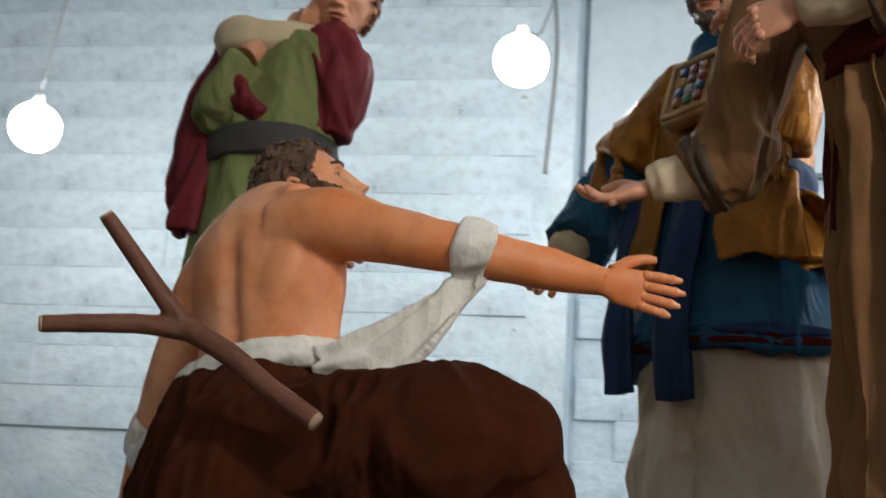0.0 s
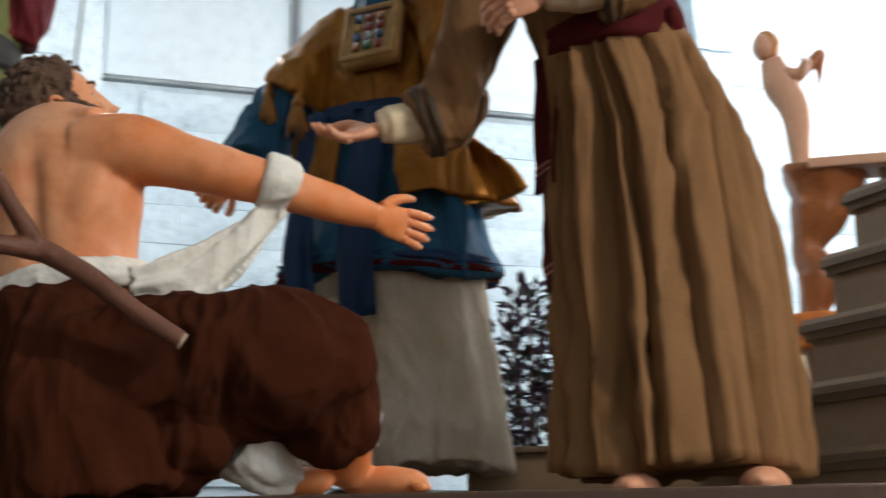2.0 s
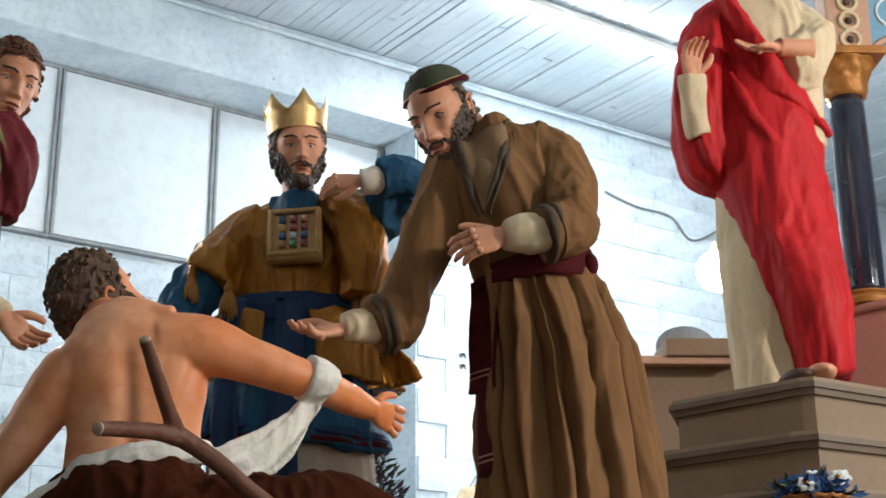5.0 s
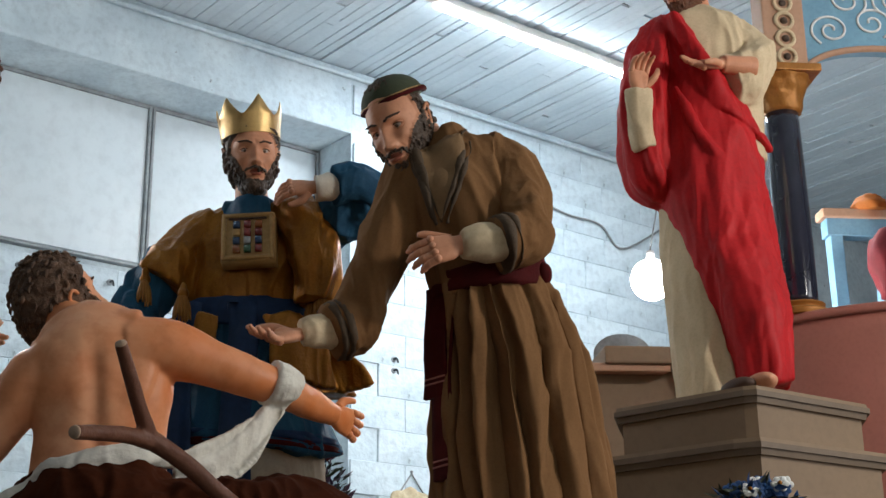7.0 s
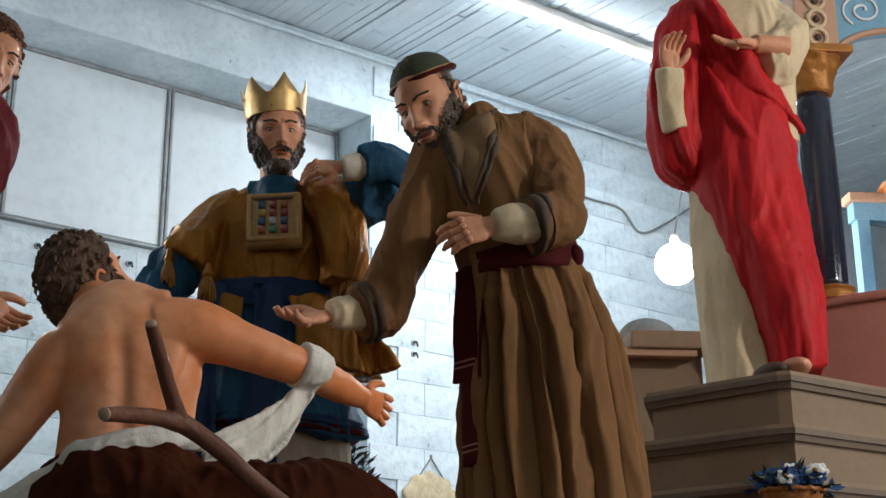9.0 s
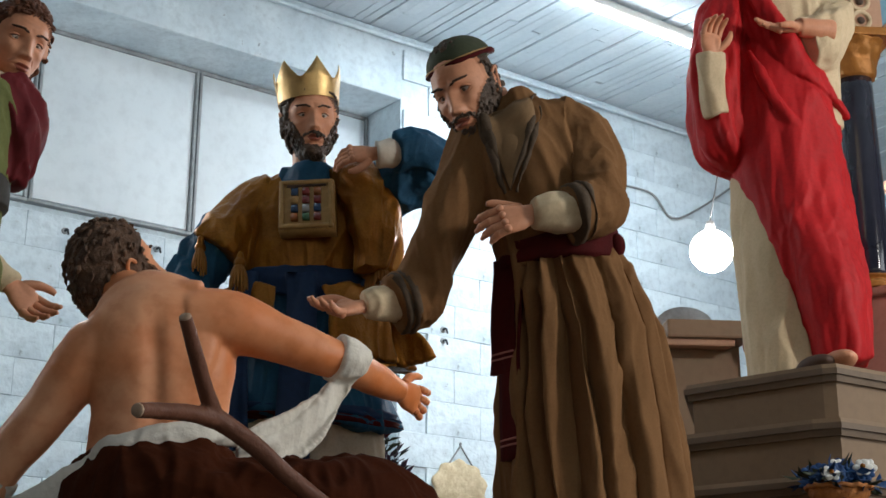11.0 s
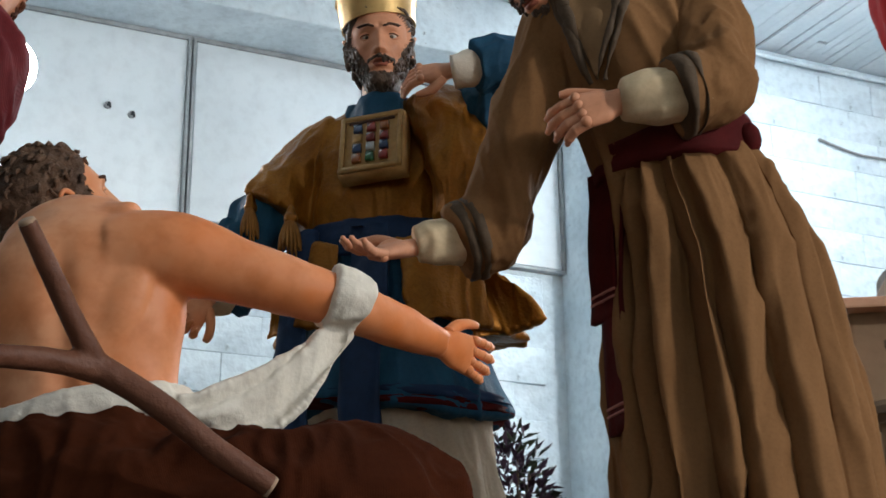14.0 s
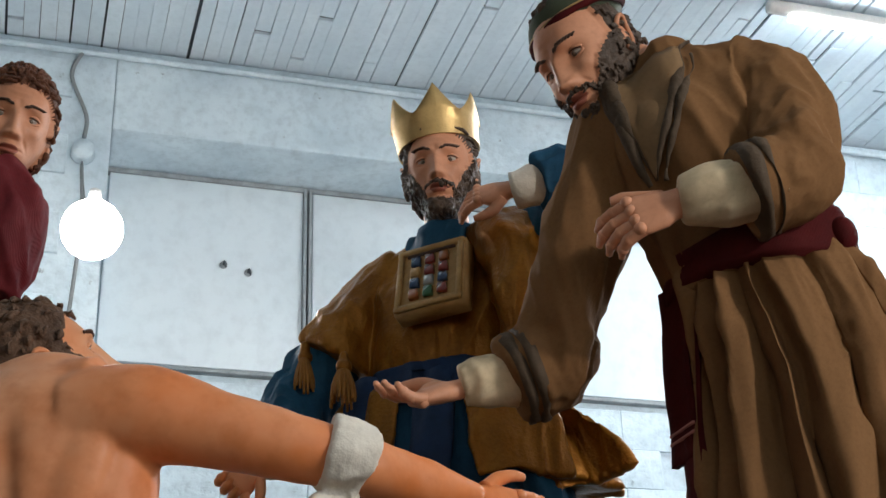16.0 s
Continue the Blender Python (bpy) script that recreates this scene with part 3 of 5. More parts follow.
# ---- the hall: s along the painted wall, d out from it ----
WALL = Matrix.Translation((-0.67, 3.74, 0)) @ Matrix(((0.842, -0.539, 0, 0), (0.539, 0.842, 0, 0), (0, 0, 1, 0), (0, 0, 0, 1)))
FLOOR_Z, CEIL_Z, BAY = -1.65, 3.80, (-1.96, 1.20)
DEPTH = 0.40


def W(s, d, z):
    return WALL @ Vector((s, -d, z))


def wall_box(s0, s1, d0, d1, z0, z1, bevel=0.0):
    return box(W((s0 + s1) / 2, (d0 + d1) / 2, (z0 + z1) / 2), (abs(s1 - s0), abs(d1 - d0), abs(z1 - z0)), WALL.to_3x3().to_4x4(), bevel)


def structure(name, bm, material, label, smooth=False):
    o = part(name, bm, material, None, "", smooth)
    return tagged(o, label, name.split("_")[0], "", "structure")


floor = structure("floor", wall_box(-8.3, 9.3, -0.3, 10.6, FLOOR_Z - 0.1, FLOOR_Z), "floor", "dark grey concrete floor of the hall, out of view")
wall_bay = structure("wall_bay", wall_box(BAY[0] - 0.2, BAY[1] + 0.2, -0.3, -0.02, FLOOR_Z, CEIL_Z), "wall", "whitewashed block wall set back between two piers")
wall_left = structure("wall_left", wall_box(-8.3, BAY[0], -0.3, DEPTH - 0.012, FLOOR_Z, CEIL_Z), "wall", "whitewashed concrete block wall with uneven joints")
wall_right = structure("wall_right", wall_box(BAY[1], 9.3, -0.3, DEPTH - 0.012, FLOOR_Z, CEIL_Z), "wall", "bright whitewashed concrete block wall with stains")
beam = structure("beam", wall_box(BAY[0] + 0.002, BAY[1] - 0.002, -0.02, DEPTH - 0.004, 3.36, CEIL_Z - 0.002, 0.012), "wall", "rough whitewashed concrete beam over the boarded bay")


def wall_with_opening(name, horizontal, a0, a1, o0, o1, oz, at, label):
    """A wall across the hall with one tall opening in it."""
    bm = bmesh.new()
    for p0, p1, z0, z1 in ((a0, o0, FLOOR_Z, CEIL_Z), (o1, a1, FLOOR_Z, CEIL_Z), (o0, o1, oz, CEIL_Z)):
        b = wall_box(p0, p1, at, at + 0.3, z0, z1) if horizontal else wall_box(at, at + 0.3, p0, p1, z0, z1)
        me = bpy.data.meshes.new("tmp")
        b.to_mesh(me)
        b.free()
        bm.from_mesh(me)
        bpy.data.meshes.remove(me)
    return structure(name, bm, "grey", label)


# closing walls out of view; their dark tone holds back bounced light
wall_with_opening("wall_back", True, -8.3, 9.3, -5.2, 0.4, 2.4, 10.3, "plain dark grey closing wall, out of view, with a tall opening")
wall_with_opening("wall_side", False, -0.3, 10.3, 3.5, 7.5, 1.9, 9.0, "plain dark grey closing wall, out of view, with a wide opening")
wall_end = structure("wall_end", wall_box(-8.3, -8.0, DEPTH, 10.3, FLOOR_Z, CEIL_Z), "grey", "plain dark grey end wall, out of view")

# ceiling boards, running out from the wall
verts, faces = [], []
rnd = random.Random(5)
s, n = -8.2, 0
while s < 9.2:
    w = rnd.uniform(0.062, 0.078)
    wide = rnd.uniform(0.010, 0.018) if n % rnd.choice((3, 4, 5)) == 0 else rnd.uniform(0.002, 0.005)
    n += 1
    d = -rnd.uniform(0.0, 0.7)
    while d < 10.4:
        e = min(d + rnd.uniform(0.8, 2.4), 10.4)
        z = CEIL_Z + 0.010 + rnd.uniform(-0.004, 0.004)
        g = wide * rnd.uniform(0.3, 1.2)
        a, b = max(d, 0.0), e - rnd.choice((0.003, 0.004, 0.006, 0.02))
        k = len(verts)
        tilt = rnd.uniform(-0.003, 0.003)
        verts += [tuple(W(q, r, h)) for h in (z, z + 0.016) for q, r in ((s, a), (s + w - g, a), (s + w - g, b), (s, b))]
        verts[k] = (verts[k][0], verts[k][1], verts[k][2] + tilt)
        faces += [tuple(k + q for q in f) for f in ((0, 1, 2, 3), (7, 6, 5, 4), (0, 4, 5, 1), (1, 5, 6, 2), (2, 6, 7, 3), (3, 7, 4, 0))]
        d = e
    s += w
me = bpy.data.meshes.new("boards")
me.from_pydata(verts, [], faces)
bm = bmesh.new()
bm.from_mesh(me)
bpy.data.meshes.remove(me)
ceiling = structure("ceiling", bm, "ceil", "white painted board ceiling with dark gaps")
# flat dark slab, its colour standing in for shade inside the board gaps
structure("ceiling_back", wall_box(-8.3, 9.3, -0.3, 10.6, CEIL_Z + 0.03, CEIL_Z + 0.12), "dark", "dark backing slab whose colour shades the gaps between ceiling boards")

# boards that close the bay, with their battens
for i, (a, b) in enumerate(((BAY[0], -0.96), (-0.96, 0.0), (0.0, BAY[1]))):
    t = empty("boarded_panel", W((a + b) / 2, 0.0, 2.35), "white painted board closing a high opening in the wall", "panel", "boards of the bay")
    part("board", wall_box(a + 0.025, b - 0.025, -0.018, 0.025, 2.36, 3.33, 0.004), "panel", t)
    part("batten", wall_box(b - 0.022, b - 0.006, -0.018, 0.045, 2.35, 3.34, 0.003), "frame", t, "dark grey batten")
    part("batten", wall_box(b + 0.004, b + 0.02, -0.018, 0.04, 2.35, 3.34, 0.003), "frame", t, "dark grey batten") if b < 1 else None
    part("rail", wall_box(a, b, -0.018, 0.032, 3.332, 3.356, 0.003), "frame", t, "thin dark top rail")
    part("rail", wall_box(a, b, -0.018, 0.034, 2.335, 2.352, 0.003), "frame", t, "thin dark bottom rail")


def wire(name, pts, r, material, label, category="cable", parent=None, kind=""):
    F = Form()
    F.tube(pts, [r] * len(pts), material, 8)
    o = F.done(name, label, category)
    if kind:
        o["kind"] = kind
    return o


wire("conduit", [W(-8, DEPTH + 0.02, 3.745), W(-2.2, DEPTH + 0.02, 3.74), W(0.2, DEPTH + 0.025, 3.735), W(3, DEPTH + 0.02, 3.745), W(9, DEPTH + 0.02, 3.74)], 0.016, "wall", "whitewashed conduit along the top of the wall", "conduit")
wire("hanging_cable", [W(-2.12, DEPTH + 0.02, 3.74), W(-2.16, DEPTH + 0.02, 3.6), W(-2.08, DEPTH + 0.02, 3.4), W(-2.08, DEPTH + 0.02, 3.28)], 0.010, "cable", "grey cable hanging down the pier")
wire("hanging_cable", [W(-2.08, DEPTH + 0.02, 3.14), W(-2.06, DEPTH + 0.02, 2.8), W(-2.09, DEPTH + 0.02, 2.2)], 0.009, "cable", "grey cable hanging down the pier")
wire("hanging_cable", [W(2.75, DEPTH + 0.02, 3.26), W(3.03, DEPTH + 0.02, 3.21), W(3.36, DEPTH + 0.02, 3.20), W(3.55, DEPTH + 0.02, 3.06), W(3.85, DEPTH + 0.02, 3.20), W(4.3, DEPTH + 0.02, 3.5)], 0.008, "cable", "thin cable slung along the white wall")
t = empty("junction_box", W(-2.08, DEPTH, 3.21), "small round whitewashed junction box on the pier", "box")
F = Form()
F.tube([W(-2.08, DEPTH - 0.01, 3.21), W(-2.08, DEPTH + 0.05, 3.21)], [0.055, 0.048], "wall", 20, rings=4)
o = F.done("lid", "")
o.parent, o.matrix_parent_inverse = t, Matrix.Translation(-t.location)
tube = empty("fluorescent_tube", (2.0, 3.45, 3.74), "white fluorescent tube fitting on the ceiling", "lamp")
for nm, r, mt, dz, ln in (("body", 0.035, "white", 0.02, 1.25), ("tube", 0.018, "tube", -0.03, 1.15)):
    F = Form()
    c, u = Vector((1.95, 3.62, 3.75 + dz)), Vector((0.842, 0.539, 0))
    F.tube([c - u * ln, c + u * ln], [r, r], mt, 14, rings=6)
    o = F.done(nm, "")
    o.parent, o.matrix_parent_inverse = tube, Matrix.Translation(-tube.location)

# the fourth globe only dresses the added fill lamp, out of view
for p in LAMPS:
    t = empty("globe_or_fill_lamp", p, "glowing globe enlarged by glare on a wire, real bulb or added fill", "lamp", "hanging bulbs")
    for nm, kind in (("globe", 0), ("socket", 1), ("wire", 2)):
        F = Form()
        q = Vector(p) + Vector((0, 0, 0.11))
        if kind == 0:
            # globe oversized so that its white disc takes in the glare round the bulb
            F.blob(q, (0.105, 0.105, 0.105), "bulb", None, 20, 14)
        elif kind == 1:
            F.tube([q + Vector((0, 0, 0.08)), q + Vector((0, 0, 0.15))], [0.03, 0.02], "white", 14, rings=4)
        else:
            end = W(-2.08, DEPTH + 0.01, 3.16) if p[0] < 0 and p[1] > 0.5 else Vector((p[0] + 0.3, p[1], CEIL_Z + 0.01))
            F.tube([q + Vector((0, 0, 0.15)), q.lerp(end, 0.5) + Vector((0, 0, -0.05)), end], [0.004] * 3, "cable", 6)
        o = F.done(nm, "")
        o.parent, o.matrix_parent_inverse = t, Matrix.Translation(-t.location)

# ---- the platform ----
plat = empty("platform", (0.6, 0.2, -1.65), "dark wooden carrying platform under the figures", "platform")
part("deck", box((0.55, 0.50, -0.075), (4.3, 3.60, 0.10), None, 0.006), "platform", plat)
part("body", box((0.55, 0.50, -0.888), (4.1, 3.4, 1.523), None, 0.01), "platform", plat)
step = empty("low_step", (1.0, 1.1, 0.0), "taupe painted step behind the figures", "step")
part("riser", box((0.98, 1.16, 0.085), (1.45, 1.78, 0.17), None, 0.006), "ped", step)
part("nosing", box((0.98, 1.15, 0.178), (1.48, 1.80, 0.018), None, 0.005), "pedtrim", step)


def prism(poly, z0, z1, taper=0.0):
    bm = bmesh.new()
    c = Vector((sum(p[0] for p in poly) / len(poly), sum(p[1] for p in poly) / len(poly), 0))
    lo = [bm.verts.new((p[0], p[1], z0)) for p in poly]
    hi = [bm.verts.new((p[0] + (c.x - p[0]) * taper, p[1] + (c.y - p[1]) * taper, z1)) for p in poly]
    n = len(poly)
    for i in range(n):
        bm.faces.new((lo[i], lo[(i + 1) % n], hi[(i + 1) % n], hi[i]))
    bm.faces.new(hi)
    bm.faces.new(lo[::-1])
    return bm


def grown(poly, g):
    c = Vector((sum(p[0] for p in poly) / len(poly), sum(p[1] for p in poly) / len(poly)))
    return [(p[0] + (p[0] - c.x) / (Vector(p) - c).length * g, p[1] + (p[1] - c.y) / (Vector(p) - c).length * g) for p in poly]


ped = empty("stepped_pedestal", (1.65, 0.3, 0.0), "taupe stepped pedestal with moulded ledges", "pedestal")
for k in range(5):
    z1 = 0.786 - 0.163 * k
    z0 = max(z1 - 0.163, 0.0)
    poly = [(1.27 - 0.06 * k, 0.20 - 0.02 * k), (1.565 - 0.045 * k, -0.125 - 0.015 * k), (1.60 - 0.015 * k, -0.14 - 0.04 * k), (2.02 + 0.035 * k, 0.10 - 0.03 * k), (2.2 + 0.04 * k, 0.8), (1.5 - 0.06 * k, 0.95)]
    part("tier", prism(poly, z0, z1 - 0.045), "ped", ped, smooth=False)
    part("moulding", prism(grown(poly, 0.016), z1 - 0.050, z1 - 0.030, -0.01), "pedtrim", ped, smooth=False)
    part("moulding", prism(grown(poly, 0.030), z1 - 0.031, z1 - 0.014), "pedtrim", ped, smooth=False)
    part("ledge", prism(grown(poly, 0.024), z1 - 0.015, z1, 0.01), "ped", ped, smooth=False)

# ---- the carved figures ----
def king():
    F = Form("blue")
    # feet and skirts
    F.blob((-0.02, 0.10, 0.035), (0.05, 0.12, 0.04), "hair")
    F.blob((0.16, 0.08, 0.035), (0.05, 0.12, 0.04), "hair")
    F.skirt([(0.08, 0.20, 0.72, 0.22, 0.16), (0.085, 0.20, 0.45, 0.25, 0.18), (0.095, 0.20, 0.13, 0.275, 0.20)], "ivory", (0.03, 0.09), 11, 4)
    F.skirt([(0.07, 0.18, 1.05, 0.17, 0.14), (0.065, 0.19, 0.88, 0.225, 0.18), (0.06, 0.20, 0.625, 0.30, 0.235)], "blue", (0.015, 0.05), 8, 7, wave=0.02)
    F.skirt([(0.06, 0.20, 0.665, 0.297, 0.232), (0.06, 0.20, 0.65, 0.300, 0.236)], "navy", (0.05, 0.05), 8, 7, rings=4)
    F.skirt([(0.06, 0.20, 0.640, 0.301, 0.236), (0.06, 0.20, 0.628, 0.304, 0.24)], "sash", (0.05, 0.05), 8, 7, rings=4)
    # gold tunic and its flared skirt
    F.skirt([(0.075, 0.17, 1.405, 0.115, 0.080), (0.075, 0.165, 1.37, 0.165, 0.105), (0.075, 0.16, 1.27, 0.198, 0.13), (0.075, 0.165, 1.12, 0.20, 0.14), (0.075, 0.17, 1.02, 0.185, 0.14)], "goldcloth", (0.005, 0.02), 7, 3, rings=30)
    for x0, x1, y0, dx, ph in ((-0.17, -0.005, -0.00, -0.02, 0.0), (0.125, 0.30, -0.02, 0.045, 1.0)):
        rows = []
        for i in range(14):
            u = i / 13
            z = 1.02 - 0.215 * u
            row = []
            for j in range(12):
                v = j / 11
                x = x0 + (x1 - x0) * v + dx * u
                row.append((x, y0 - 0.045 * u + 0.09 * (abs(x - 0.07) / 0.25) ** 2 + 0.010 * math.sin(9 * v + ph) * u, z + 0.01 * math.sin(3 * v)))
            rows.append(row)
        F.sheet(rows, "goldcloth", 0.005)
    rows = []
    for i in range(12):
        u = i / 11
        rows.append([(0.27 + 0.16 * u * v + 0.04 * v, 0.10 + 0.015 * v + 0.03 * math.sin(4 * v), 1.0 - (0.05 + 0.15 * u) * (0.35 + 0.65 * u) + 0.035 * v * u) for v in [j / 9 for j in range(10)]])
    F.sheet(rows, "goldcloth", 0.006)
    F.skirt([(0.085, 0.20, 1.00, 0.20, 0.16), (0.10, 0.24, 0.83, 0.31, 0.20)], "goldcloth", (0.01, 0.04), 7, 12, rings=14)
    # wide blue belt and hanging sash
    F.skirt([(0.075, 0.165, 1.085, 0.198, 0.150), (0.075, 0.165, 1.05, 0.205, 0.158), (0.075, 0.17, 1.00, 0.203, 0.158)], "navy", (0.02, 0.03), 5, 9, rings=12)
    for x0, x1, ze, ph in ((0.015, 0.105, 0.50, 0.0), (-0.145, -0.075, 0.53, 1.3)):
        rows = []
        for i in range(22):
            u = i / 21
            z = 1.06 + (ze - 1.06) * u
            y = 0.005 - 0.052 * min(1, u * 2.0) + 0.05 * max(0, u - 0.75) if x0 > 0 else 0.03 - 0.05 * min(1, u * 1.5)
            rows.append([(x0 + (x1 - x0) * v + 0.008 * math.sin(6 * u + ph), y + 0.006 * math.sin(7 * v + 5 * u), z) for v in [j / 7 for j in range(8)]])
        F.sheet(rows, "navy", 0.005)
    # the plate with its stones, leaning back
    c0 = Vector((0.074, 0.000, 1.263))
    ux, uz = Vector((0.97, -0.24, 0)).normalized(), Vector((-0.03, 0.37, 0.92)).normalized()
    un = uz.cross(ux).normalized() * -1
    if un.y > 0:
        un = -un

    def slab(cx, cz, w, h, t0, t1, mt):
        pts = lambda t, k: [c0 + ux * (cx + sx * w * k) + uz * (cz + sz * h * k) + un * t for sx, sz in ((-0.5, -0.5), (0.5, -0.5), (0.5, 0.5), (-0.5, 0.5))]
        F.grid([pts(t0, 1), pts(t1 - 0.002, 1), pts(t1, 0.93)], mt)
    slab(0, 0, 0.170, 0.190, -0.03, 0.012, "plate")
    for sx, w in ((-0.075, 0.012), (0.075, 0.012)):
        slab(sx, 0, w, 0.185, 0.01, 0.020, "plate")
    for sz, h in ((-0.085, 0.014), (0.085, 0.014)):
        slab(0, sz, 0.165, h, 0.01, 0.020, "plate")
    stones = ("gem_blue", "gem_red", "gem_amber", "plate", "gem_red", "gem_red", "gem_blue", "gem_pale", "gem_blue", "gem_amber", "gem_green", "gem_red")
    for i, st in enumerate(stones):
        slab(-0.035 + 0.035 * (i % 3), 0.048 - 0.033 * (i // 3), 0.022, 0.026, 0.01, 0.022, st)
    slab(0, 0.073, 0.12, 0.005, 0.01, 0.018, "facedark")
    # arms: one lowered, one raised to the chin
    F.tube([(-0.17, 0.15, 1.25), (-0.22, 0.14, 1.16), (-0.265, 0.125, 1.06)], [0.062, 0.078, 0.070], "blue", 32, folds=0.03)
    F.tube([(-0.275, 0.13, 1.09), (-0.282, 0.08, 1.00), (-0.285, 0.03, 0.93)], [0.072, 0.074, 0.080], "blue", 32, folds=0.05, k=5)
    F.tube([(-0.285, 0.05, 0.96), (-0.305, 0.0, 0.90)], [0.045, 0.048], "cream", 16, folds=0.05)
    hand_shape(F, (-0.32, -0.015, 0.90), (-0.385, -0.06, 0.79), (0.6, -0.7, 0.2), "skin", 1.0, 0.8)
    F.tube([(-0.03, 0.16, 1.36), (-0.11, 0.155, 1.30), (-0.195, 0.14, 1.15)], [(0.06, 0.07), (0.072, 0.088), (0.100, 0.118)], "goldcloth", 24, folds=0.03, k=5)
    F.tube([(0.20, 0.16, 1.38), (0.32, 0.10, 1.36), (0.45, 0.03, 1.41)], [0.085, 0.085, 0.07], "blue", 22, folds=0.04)
    F.tube([(0.46, 0.035, 1.44), (0.40, -0.03, 1.445), (0.33, -0.055, 1.425)], [0.065, 0.06, 0.058], "blue", 22, folds=0.04)
    F.tube([(0.345, -0.05, 1.43), (0.275, -0.055, 1.42)], [0.045, 0.042], "rag", 18, folds=0.03)
    hand_shape(F, (0.275, -0.062, 1.418), (0.150, -0.075, 1.405), (0.1, 0.75, -0.5), "skin2", 0.95, 0.45, 0.05, thumb=-1)
    F.tube([(0.17, 0.14, 1.37), (0.235, 0.08, 1.34), (0.285, 0.03, 1.20), (0.285, 0.02, 1.07)], [(0.08, 0.08), (0.088, 0.09), (0.070, 0.085), (0.055, 0.070)], "goldcloth", 24, folds=0.05, k=6)
    # tassels
    for x, y, z, r in ((-0.115, -0.045, 1.02, 0.026), (-0.24, 0.05, 1.09, 0.022), (0.30, 0.0, 1.06, 0.022), (0.27, 0.03, 1.03, 0.02)):
        F.tube([(x, y, z + 0.085), (x, y, z + 0.05)], [0.006, 0.010], "goldcloth", 10)
        F.blob((x, y, z + 0.052), (0.014, 0.014, 0.014), "goldcloth", None, 12, 8)
        for k in range(16):
            th = 2 * math.pi * k / 16
            F.tube([(x + 0.007 * math.cos(th), y + 0.007 * math.sin(th), z + 0.05), (x + r * 0.8 * math.cos(th), y + r * 0.8 * math.sin(th), z + 0.01), (x + r * math.cos(th), y + r * math.sin(th), z - 0.03 - 0.012 * math.sin(5 * k))], [0.0035, 0.0045, 0.003], "fringe", 6)
    # collar, neck, head and crown
    F.tube([(0.075, 0.12, 1.345), (0.075, 0.12, 1.39), (0.075, 0.12, 1.422)], [(0.112, 0.092), (0.092, 0.080), (0.080, 0.070)], "blue", 32, side=(1, 0, 0), folds=0.02)
    F.tube([(0.075, 0.145, 1.40), (0.070, 0.130, 1.52)], [0.054, 0.052], "skin2", 16)
    m = head(F, (0.070, 0.110, 1.580), (0.16, -1.0, -0.12), (-0.05, 0, 1), 0, "skin2", "greyhair", True, 1.04, 0.55, 3)
    cm = axes((0.02, -1, -0.10), (-0.10, 0.10, 1))
    rings = []
    for k2, base in ((1.0, 0.0), (1.02, 0.03), (1.06, 0.06), (1.10, 1.0), (1.085, 1.0), (1.0, 0.06), (0.95, 0.0)):
        ring = []
        for j in range(80):
            th = 2 * math.pi * j / 80
            tip = 0.058 + 0.066 * abs(((j / 80 * 6 + 0.2) % 1) * 2 - 1) ** 1.35
            h = tip if base == 1.0 else base
            ring.append(Vector((0.066, 0.118, 1.640)) + cm @ Vector((0.096 * k2 * math.cos(th), 0.111 * k2 * math.sin(th), h)))
        rings.append(ring)
    rings.append(rings[0])
    F.grid(rings, "gold", cap=False)
    for mt in ("skin", "skin2", "blue", "ivory"):
        F.fuse(mt, 0.005, 5)
    F.fuse("goldcloth", 0.0045, 4)
    return F.done("king_statue", "carved king statue in blue and gold robes with a breastplate", "statue", "", 1.0)


